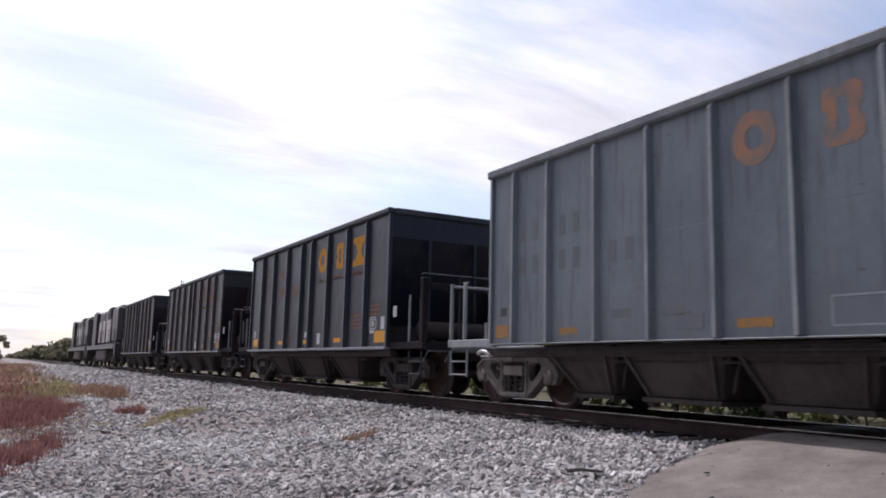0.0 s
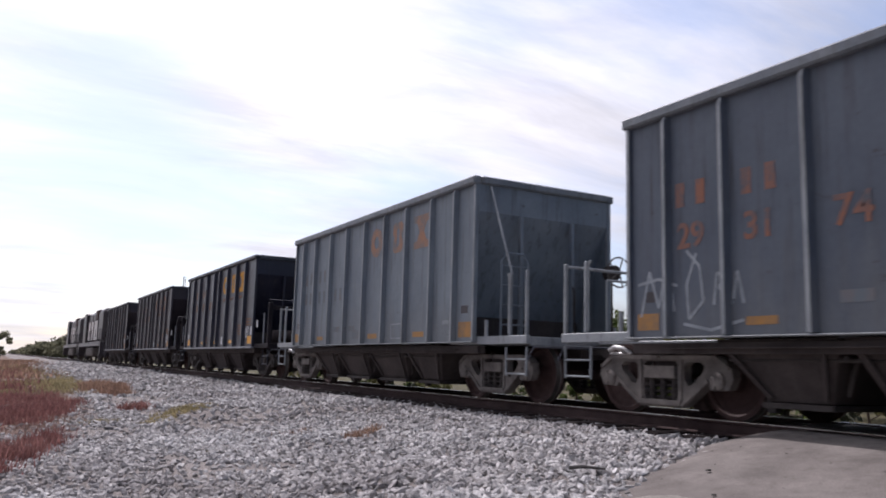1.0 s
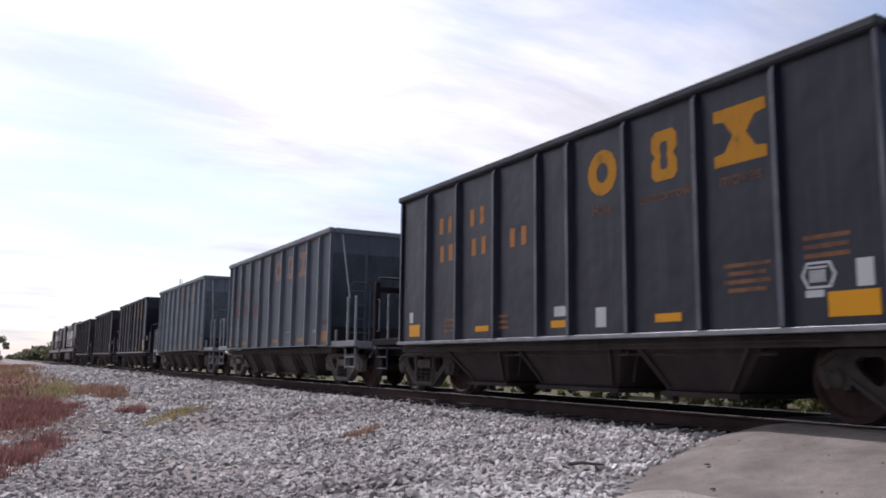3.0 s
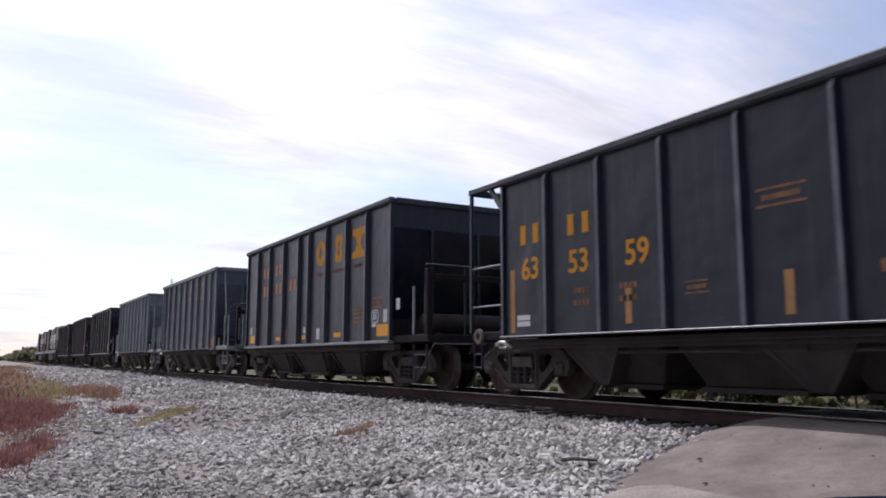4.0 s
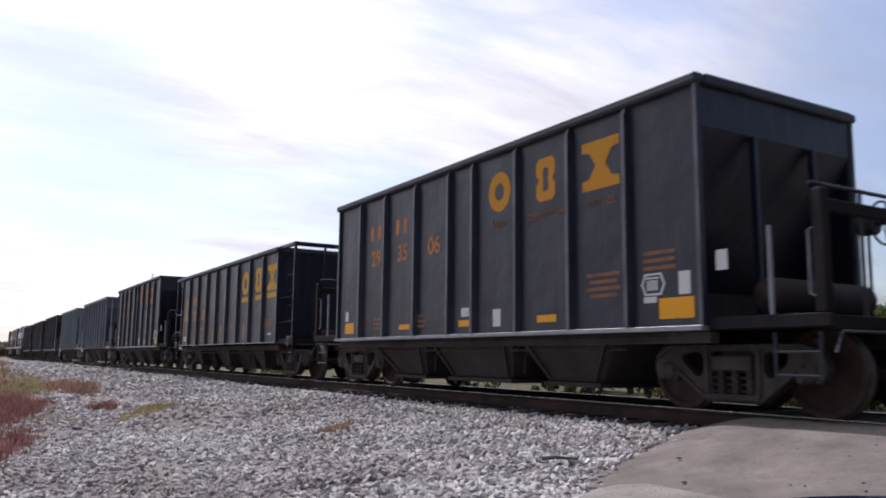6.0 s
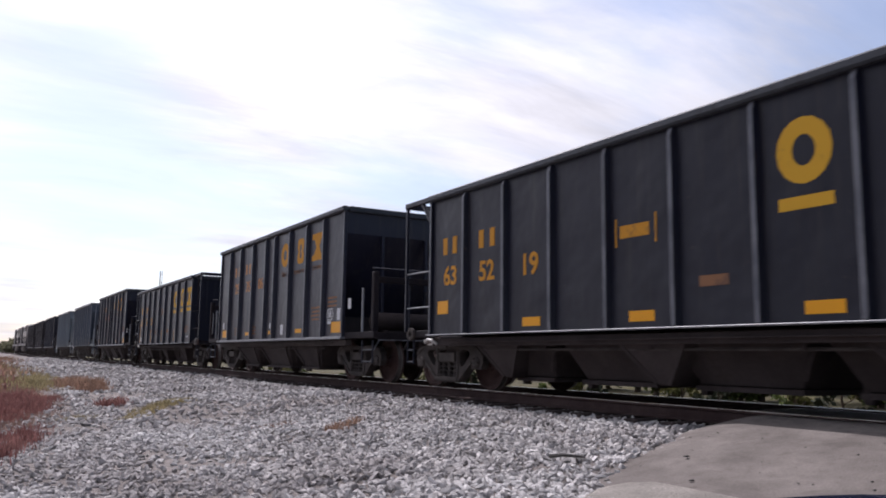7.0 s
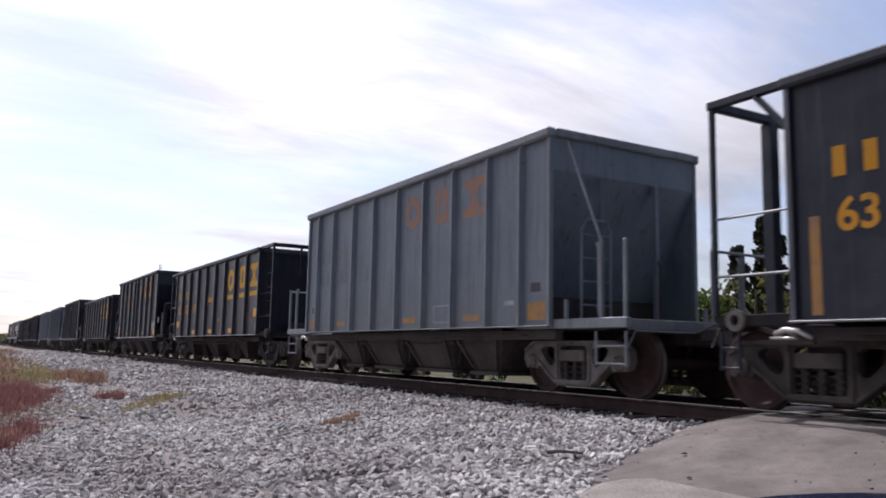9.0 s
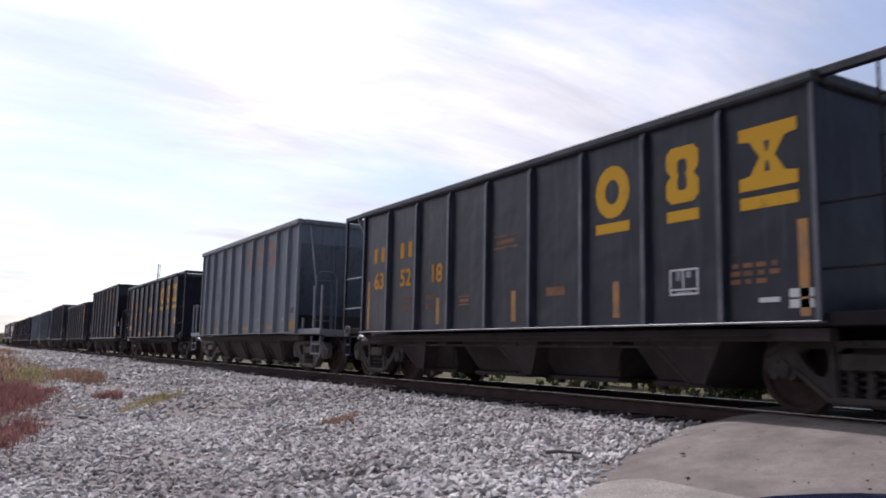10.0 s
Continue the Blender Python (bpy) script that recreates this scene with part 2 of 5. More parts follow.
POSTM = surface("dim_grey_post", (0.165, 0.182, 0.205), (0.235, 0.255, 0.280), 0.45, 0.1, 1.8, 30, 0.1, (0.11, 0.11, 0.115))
CHORD = surface("worn_top_rail", (0.145, 0.165, 0.190), (0.225, 0.245, 0.265), 0.5, 0.1, 1.2, 30, 0.15, (0.10, 0.10, 0.105))
# paler than the side sheets: light on the top rail, put into the colour
CHORDD = surface("lit_dark_rail", (0.040, 0.046, 0.058), (0.070, 0.078, 0.092), 0.5, 0.1, 1.2, 30, 0.15, (0.034, 0.034, 0.040))
STEEL = surface("bright_glint_steel", (0.42, 0.41, 0.41), (0.58, 0.57, 0.56), 0.38, 0.55, 6.0, 40, 0.1)
EDGE = surface("pale_steel_edge", (0.20, 0.21, 0.23), (0.30, 0.31, 0.33), 0.5, 0.3, 4.0, 30, 0.1)
SILVER = surface("weathered_silver", (0.58, 0.56, 0.55), (0.76, 0.74, 0.72), 0.55, 0.0, 0.8, 25, 0.1, (0.22, 0.16, 0.14))
UNDER = surface("dusty_underframe", (0.046, 0.038, 0.037), (0.080, 0.066, 0.063), 0.85, 0, 1.5, 25, 0.3, (0.085, 0.074, 0.070))
UNDERD = surface("black_underframe", (0.033, 0.026, 0.027), (0.058, 0.047, 0.047), 0.85, 0, 1.5, 25, 0.3, (0.045, 0.038, 0.036))
CAST = surface("dusty_cast_steel", (0.105, 0.094, 0.090), (0.19, 0.172, 0.16), 0.8, 0.1, 4.0, 45, 0.3)
CASTD = surface("dark_cast_steel", (0.037, 0.032, 0.031), (0.072, 0.062, 0.059), 0.75, 0.1, 4.0, 45, 0.3)
WHEEL = surface("wheel_steel", (0.040, 0.022, 0.021), (0.066, 0.040, 0.037), 0.75, 0.0, 5.0, 45, 0.2)
TREAD = surface("polished_tread", (0.11, 0.10, 0.095), (0.17, 0.16, 0.15), 0.5, 0.6, 6.0, 60, 0.05)
RUST = surface("rail_rust", (0.044, 0.027, 0.027), (0.070, 0.047, 0.045), 0.85, 0.1, 3.0, 50, 0.3)
SHINE = surface("rail_head", (0.50, 0.49, 0.47), (0.60, 0.59, 0.57), 0.28, 0.9, 2.0, 60, 0.05)
WOOD = surface("tarred_tie", (0.034, 0.025, 0.025), (0.062, 0.050, 0.047), 0.9, 0, 3.0, 40, 0.5)
DULL = surface("dull_black_steel", (0.014, 0.012, 0.016), (0.026, 0.022, 0.026), 0.75, 0, 1.2, 25, 0.2, (0.040, 0.030, 0.029), spec=0.15)
ROCK = surface("phosphate_rock", (0.20, 0.18, 0.15), (0.30, 0.27, 0.23), 0.95, 0, 2.0, 18, 0.8)
STONE = surface("ballast_stone", (0.340, 0.318, 0.312), (0.520, 0.504, 0.498), 0.9, 0, 0.5, 60, 0.4, per=True, contrast=0.2)
SOIL = surface("gravel_bed", (0.185, 0.163, 0.154), (0.280, 0.252, 0.238), 0.95, 0, 0.45, 26, 1.0, contrast=0.5, far=0.05)
FIELD = surface("dry_field", (0.140, 0.090, 0.074), (0.195, 0.142, 0.108), 0.95, 0, 0.25, 14, 0.8, contrast=0.35, far=0.05)
ASPHALT = surface("old_asphalt", (0.140, 0.124, 0.115), (0.228, 0.204, 0.190), 0.92, 0, 1.6, 80, 0.45, (0.120, 0.104, 0.096), contrast=0.28, far=0.01)
APRON = surface("pale_pavement", (0.20, 0.185, 0.168), (0.29, 0.268, 0.245), 0.92, 0, 2.2, 60, 0.5, contrast=0.4, far=0.01)
TAR = surface("dark_tar", (0.05, 0.047, 0.045), (0.09, 0.085, 0.08), 0.85, 0, 3, 50, 0.3)
STRAW = surface("dry_red_weed", (0.185, 0.082, 0.078), (0.295, 0.152, 0.135), 0.9, 0, 0.7, 30, 0.0, per=True, thin=0.42)
TAN = surface("tan_weed", (0.235, 0.145, 0.108), (0.325, 0.215, 0.155), 0.9, 0, 0.7, 30, 0.0, per=True, thin=0.42)
LIME = surface("yellow_green_grass", (0.25, 0.215, 0.115), (0.34, 0.285, 0.16), 0.9, 0, 0.8, 30, 0.0, per=True, thin=0.42)
MAUVE = surface("faded_weed", (0.205, 0.135, 0.12), (0.30, 0.22, 0.18), 0.9, 0, 0.7, 30, 0.0, per=True, thin=0.42)
LEAF = surface("green_leaf", (0.060, 0.090, 0.025), (0.125, 0.155, 0.045), 0.7, 0, 0.8, 20, 0.0, per=True, thin=0.42)
LEAFY = surface("yellow_leaf", (0.115, 0.122, 0.045), (0.175, 0.165, 0.062), 0.7, 0, 0.8, 20, 0.0, per=True, thin=0.42)
CEDAR = surface("cedar_leaf", (0.030, 0.038, 0.024), (0.056, 0.064, 0.038), 0.8, 0, 0.8, 20, 0.0, per=True)
# haze of distance is mixed into this pale leaf colour
FARLEAF = surface("haze_tinted_far_leaf", (0.200, 0.200, 0.130), (0.280, 0.268, 0.185), 0.8, 0, 0.3, 20, 0.0, per=True, thin=0.42)
VERGE = surface("weedy_verge", (0.060, 0.052, 0.030), (0.105, 0.095, 0.045), 0.95, 0, 0.6, 14, 0.8, contrast=0.35, far=0.05)
BARK = surface("bark", (0.10, 0.075, 0.055), (0.17, 0.135, 0.105), 0.95, 0, 3.0, 18, 0.8)
AMBER = paint("amber_lettering", (0.58, 0.27, 0.025), (0.05, 0.045, 0.05), 0.66)
YELLOW = paint("yellow_lettering", (0.66, 0.37, 0.03), (0.06, 0.055, 0.055), 0.68)
FADED = paint("faded_orange_lettering", (0.42, 0.225, 0.14), (0.19, 0.20, 0.21), 0.50)
WORNOR = paint("worn_orange_lettering", (0.34, 0.19, 0.135), (0.175, 0.180, 0.20), 0.54)
RUSTY = paint("rusty_orange_lettering", (0.32, 0.145, 0.095), (0.12, 0.13, 0.15), 0.52)
GHOST = paint("ghost_lettering", (0.210, 0.182, 0.182), (0.160, 0.190, 0.215), 0.44)
DIMMED = paint("dim_brown_lettering", (0.25, 0.125, 0.065), (0.04, 0.04, 0.05), 0.56)
MELLOW = paint("mellow_orange_lettering", (0.52, 0.235, 0.085), (0.045, 0.042, 0.05), 0.63)
ORANGE = paint("orange_reflector", (0.80, 0.36, 0.01), (0.30, 0.16, 0.05), 0.72, 0.4)
DULLOR = paint("dull_orange_reflector", (0.43, 0.22, 0.07), (0.20, 0.15, 0.11), 0.55, 0.5)
WHITE = paint("white_stencil", (0.62, 0.64, 0.66), (0.20, 0.21, 0.23), 0.66)
CHALK = paint("chalk_graffiti", (0.34, 0.37, 0.40), (0.18, 0.20, 0.22), 0.56)


# ---- mesh helpers ----
def box(bm, x0, x1, y0, y1, z0, z1):
    v = [bm.verts.new(p) for p in ((x0, y0, z0), (x1, y0, z0), (x1, y1, z0), (x0, y1, z0), (x0, y0, z1), (x1, y0, z1), (x1, y1, z1), (x0, y1, z1))]
    for f in ((3, 2, 1, 0), (4, 5, 6, 7), (0, 1, 5, 4), (1, 2, 6, 5), (2, 3, 7, 6), (3, 0, 4, 7)):
        bm.faces.new([v[i] for i in f])


def beam(bm, p, q, w, d, side=(1, 0, 0)):
    """A bar of section w x d from p to q; w lies along side."""
    p, q, s = Vector(p), Vector(q), Vector(side)
    a = (q - p).normalized()
    s = (s - a * s.dot(a)).normalized()
    u = a.cross(s)
    v = [bm.verts.new(c + s * (i * w / 2) + u * (j * d / 2)) for c in (p, q) for i, j in ((-1, -1), (1, -1), (1, 1), (-1, 1))]
    for f in ((0, 1, 2, 3), (7, 6, 5, 4), (0, 4, 5, 1), (1, 5, 6, 2), (2, 6, 7, 3), (3, 7, 4, 0)):
        bm.faces.new([v[i] for i in f])


def rod(bm, pts, r, n=8, r2=None):
    """A round bar through the points, tapering to r2."""
    pts = [Vector(p) for p in pts]
    rings = []
    for i, p in enumerate(pts):
        a = (pts[min(i + 1, len(pts) - 1)] - pts[max(i - 1, 0)]).normalized()
        s = a.orthogonal().normalized() if abs(a.x) > 0.9 else (Vector((1, 0, 0)) - a * a.x).normalized()
        u = a.cross(s)
        k = r if r2 is None else r + (r2 - r) * i / (len(pts) - 1)
        rings.append([bm.verts.new(p + (s * math.cos(t) + u * math.sin(t)) * k) for t in [2 * math.pi * j / n for j in range(n)]])
    for a, b in zip(rings, rings[1:]):
        for j in range(n):
            bm.faces.new((a[j], a[(j + 1) % n], b[(j + 1) % n], b[j]))
    bm.faces.new(rings[0][::-1])
    bm.faces.new(rings[-1])


def prism(bm, poly, x0, x1):
    """A (y, z) outline carried from x0 to x1."""
    a = [bm.verts.new((x0, y, z)) for y, z in poly]
    b = [bm.verts.new((x1, y, z)) for y, z in poly]
    n = len(poly)
    bm.faces.new(a)
    bm.faces.new(b[::-1])
    for i in range(n):
        bm.faces.new((a[i], b[i], b[(i + 1) % n], a[(i + 1) % n]))


def lathe(bm, profile, n=28, close=True):
    """A profile of (x, r) turned about the x axis."""
    rings = [[bm.verts.new((x, r * math.cos(t), r * math.sin(t))) for t in [2 * math.pi * j / n for j in range(n)]] for x, r in profile]
    m = len(rings)
    for i in range(m if close else m - 1):
        a, b = rings[i], rings[(i + 1) % m]
        for j in range(n):
            bm.faces.new((a[j], a[(j + 1) % n], b[(j + 1) % n], b[j]))


def hull(bm, lower, upper, z0, z1):
    """A tapering box: (x0, x1, y0, y1) below and above."""
    v = []
    for (x0, x1, y0, y1), z in ((lower, z0), (upper, z1)):
        v += [bm.verts.new(p) for p in ((x0, y0, z), (x1, y0, z), (x1, y1, z), (x0, y1, z))]
    for f in ((3, 2, 1, 0), (4, 5, 6, 7), (0, 1, 5, 4), (1, 2, 6, 5), (2, 3, 7, 6), (3, 0, 4, 7)):
        bm.faces.new([v[i] for i in f])


def mesh_of(name, bm, material, bevel=0.0, smooth=False):
    bmesh.ops.recalc_face_normals(bm, faces=bm.faces)
    if bevel:
        bmesh.ops.bevel(bm, geom=bm.edges[:], offset=bevel, segments=1, affect="EDGES", clamp_overlap=True)
    me = bpy.data.meshes.new(name)
    bm.to_mesh(me)
    bm.free()
    for p in me.polygons:
        p.use_smooth = smooth
    me.materials.append(material)
    return me


def part(name, bm, material, parent, label="", bevel=0.0, smooth=False):
    ob = new(name, mesh_of(name, bm, material, bevel, smooth))
    ob.parent = parent
    return tagged(ob, label)


def worn_lit_face(ob, flank):
    """Outward faces keep the worn, sunlit-coloured tone; flanks take the paint as shade."""
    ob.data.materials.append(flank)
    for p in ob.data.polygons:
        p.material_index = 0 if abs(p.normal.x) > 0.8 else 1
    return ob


def again(name, ob, parent, m):
    """The same piece once more, elsewhere."""
    o = new(name, ob.data)
    o.parent = parent
    o.matrix_basis = m
    return tagged(o, ob.get("label", ""))


def bare(name, verts, faces, material):
    me = bpy.data.meshes.new(name)
    me.from_pydata(verts, [], faces)
    me.materials.append(material)
    return me


B = bmesh.new
WHEELS = []      # wheelsets that roll
TRAIN = []       # things of the train, with their place on the line at the start


# ---- trucks ----
def side_frame(bm, x, half):
    """A cast side frame at x: one plate with two rounded windows and the spring opening."""
    k = half - 0.92
    right = [(0.36, 0.12), (0.47, 0.19), (0.76, 0.43), (0.78, 0.36), (0.85, 0.34), (0.87, 0.43), (0.97, 0.43), (1.0, 0.35), (1.07, 0.36), (1.13, 0.48), (1.11, 0.60), (1.02, 0.70), (0.88, 0.745), (0.55, 0.755), (0.3, 0.75)]
    right = [(y + k * min(1, y / 0.7), z) for y, z in right]
    window = [(0.40, 0.46), (0.45, 0.39), (0.52, 0.40), (0.69, 0.55), (0.72, 0.62), (0.66, 0.665), (0.46, 0.67), (0.40, 0.63)]
    window = [(y + k * 0.5, z) for y, z in window]
    loops = [right + [(-y, z) for y, z in right[::-1]], window, [(-y, z) for y, z in window], [(-0.27, 0.21), (0.27, 0.21), (0.29, 0.3), (0.29, 0.64), (0.24, 0.68), (-0.24, 0.68), (-0.29, 0.64), (-0.29, 0.3)]]
    edges = []
    for loop in loops:
        vs = [bm.verts.new((x - 0.06, y, z)) for y, z in loop]
        edges += [bm.edges.new((vs[n], vs[(n + 1) % len(vs)])) for n in range(len(vs))]
    made = bmesh.ops.triangle_fill(bm, use_beauty=True, edges=edges)
    faces = [g for g in made["geom"] if isinstance(g, bmesh.types.BMFace)]
    out = bmesh.ops.extrude_face_region(bm, geom=faces)
    bmesh.ops.translate(bm, verts=[g for g in out["geom"] if isinstance(g, bmesh.types.BMVert)], vec=(0.12, 0, 0))
    for s in (-1, 1):       # raised ribs along the legs and the top
        y0 = s * (0.42 + k * 0.5)
        beam(bm, (x, s * 0.36, 0.155), (x, s * (0.78 + k), 0.46), 0.17, 0.045)
        beam(bm, (x, s * 0.02, 0.725), (x, s * (0.90 + k), 0.72), 0.17, 0.045)
        beam(bm, (x, s * (0.90 + k), 0.72), (x, s * (1.09 + k), 0.60), 0.17, 0.045)
        beam(bm, (x, s * 0.335, 0.20), (x, y0 - s * 0.07, 0.70), 0.16, 0.05)
    box(bm, x - 0.10, x + 0.10, -0.36, 0.36, 0.15, 0.205)                                # spring seat
    box(bm, x - 0.09, x + 0.09, -0.26, 0.26, 0.47, 0.62)                                 # bolster end


def spring_nest(bm, x):
    for y in (-0.19, 0.0, 0.19):
        pts = []
        for k in range(15):
            pts.append((x + (0.055 if k % 2 else -0.055), y + (0.07 if (k // 2) % 2 else -0.07), 0.205 + k * 0.0185))
        rod(bm, pts, 0.016, 5)
        rod(bm, [(x, y, 0.205), (x, y, 0.47)], 0.045, 8)


def wheelset_mesh():
    bm = B()
    for s in (-1, 1):
        prof = [(0.715, 0.12), (0.715, 0.33), (0.690, 0.40), (0.675, 0.462), (0.705, 0.483), (0.725, 0.470), (0.735, 0.458), (0.815, 0.452),
                (0.820, 0.40), (0.775, 0.37), (0.760, 0.30), (0.780, 0.14), (0.830, 0.12), (0.830, 0.09), (0.70, 0.09)]
        lathe(bm, [(s * x, r) for x, r in prof], 32)
    rod(bm, [(-1.02, 0, 0), (-0.80, 0, 0), (0, 0, 0), (0.80, 0, 0), (1.02, 0, 0)], 0.085, 10)
    me = mesh_of("wheelset", bm, WHEEL, smooth=False)
    me.materials.append(TREAD)
    for p in me.polygons:
        r = math.hypot(p.center.y, p.center.z)
        if 0.44 < r < 0.462 and 0.73 < abs(p.center.x) < 0.82:
            p.material_index = 1
    return me


WHEELSET = wheelset_mesh()


def cap_mesh(material):
    bm = B()
    lathe(bm, [(-0.03, 0.001), (-0.03, 0.11), (0.04, 0.115), (0.08, 0.10), (0.095, 0.06), (0.095, 0.001)], 14, False)
    for k in range(3):
        a = 2.1 * k
        box(bm, 0.07, 0.105, 0.08 * math.cos(a) - 0.018, 0.08 * math.cos(a) + 0.018, 0.08 * math.sin(a) - 0.018, 0.08 * math.sin(a) + 0.018)
    return mesh_of("bearing_cap", bm, material)


CAP, CAP_DARK = cap_mesh(CAST), cap_mesh(CASTD)


def truck(car, y, half, tone, name="truck"):
    bm = B()
    # shade inside the truck is painted on: dark bolster, plate, beams and springs
    box(bm, -1.0, 1.0, -0.20, 0.20, 0.50, 0.74)
    ob = part(name, bm, UNDERD, car, "dusty cast steel wheel truck", 0.02)
    ob.matrix_basis = pose(0, y, 0)
    bm = B()
    rod(bm, [(0, 0, 0.7), (0, 0, 0.92)], 0.20, 14)
    part("centre_plate", bm, UNDERD, ob)
    for s in (-1, 1):
        bm = B()
        beam(bm, (-0.85, s * (half - 0.55), 0.42), (0.85, s * (half - 0.55), 0.42), 0.07, 0.07, (0, 1, 0))
        part("brake_beam", bm, UNDERD, ob)
    for x in (-1.02, 1.02):
        bm = B()
        side_frame(bm, x, half)
        part("side_frame", bm, tone, ob, "cast steel side frame")
        sp = B()
        spring_nest(sp, x)
        part("spring_nest", sp, CASTD, ob)
    for s in (-1, 1):
        w = new("wheelset", WHEELSET)
        w.parent = ob
        tagged(w, "worn steel wheelset with polished treads")
        WHEELS.append((w, s * half, 0.457, 0.457))
        for x in (-1, 1):
            c = new("bearing_cap", CAP if tone is CAST else CAP_DARK)
            c.parent = ob
            c.matrix_basis = pose(x * 1.02, s * half, 0.457, 0, 0, 0 if x > 0 else 180)
    return ob


def coupler(car, y, sgn, tone):
    bm = B()
    box(bm, -0.09, 0.09, min(y, y + sgn * 0.42), max(y, y + sgn * 0.42), 0.76, 0.92)
    yy = y + sgn * 0.42
    prism(bm, [(yy, 0.70), (yy + sgn * 0.24, 0.72), (yy + sgn * 0.26, 0.94), (yy, 0.97)], -0.17, 0.10)
    box(bm, 0.10, 0.19, min(yy + sgn * 0.02, yy + sgn * 0.13), max(yy + sgn * 0.02, yy + sgn * 0.13), 0.72, 0.95)
    part("coupler", bm, tone, car, "rusty knuckle coupler", 0.015)
    h = B()
    rod(h, [(0.35, y, 0.80), (0.33, y + sgn * 0.2, 0.52), (0.25, y + sgn * 0.42, 0.42), (0.15, y + sgn * 0.6, 0.50)], 0.025, 7)
    part("air_hose", h, BLACK, car, "black rubber brake hose")


def ladder(car, x, y0, y1, z0, z1, n, tone, r=0.014, name="ladder"):
    bm = B()
    for y in (y0, y1):
        rod(bm, [(x, y, z0), (x, y, z1)], r * 1.3, 6)
    for k in range(n):
        z = z0 + (z1 - z0) * (k + 0.15) / n
        rod(bm, [(x, y0, z), (x, y1, z)], r, 6)
    return part(name, bm, tone, car)


def brake_wheel(car, x, y, z, tone, sgn):
    bm = B()
    n = 20
    pts = [(x + 0.27 * math.cos(2 * math.pi * k / n), y, z + 0.27 * math.sin(2 * math.pi * k / n)) for k in range(n + 1)]
    rod(bm, pts, 0.016, 6)
    for k in range(5):
        a = 2 * math.pi * k / 5
        rod(bm, [(x, y, z), (x + 0.27 * math.cos(a), y, z + 0.27 * math.sin(a))], 0.012, 5)
    rod(bm, [(x, y - sgn * 0.35, z), (x, y + sgn * 0.04, z)], 0.03, 8)
    part("brake_wheel", bm, tone, car, "spoked hand brake wheel")
    g = B()
    rod(g, [(x, y - sgn * 0.30, z), (x, y - sgn * 0.10, z)], 0.14, 12)
    rod(g, [(x, y - sgn * 0.2, z - 0.1), (x, y - sgn * 0.2, 0.95)], 0.02, 6)
    part("brake_gear", g, CASTD, car)


# ---- hopper cars ----
FORE = {"grey": -0.18, "long": 0.0}      # where the added glint bar sits behind the front corner


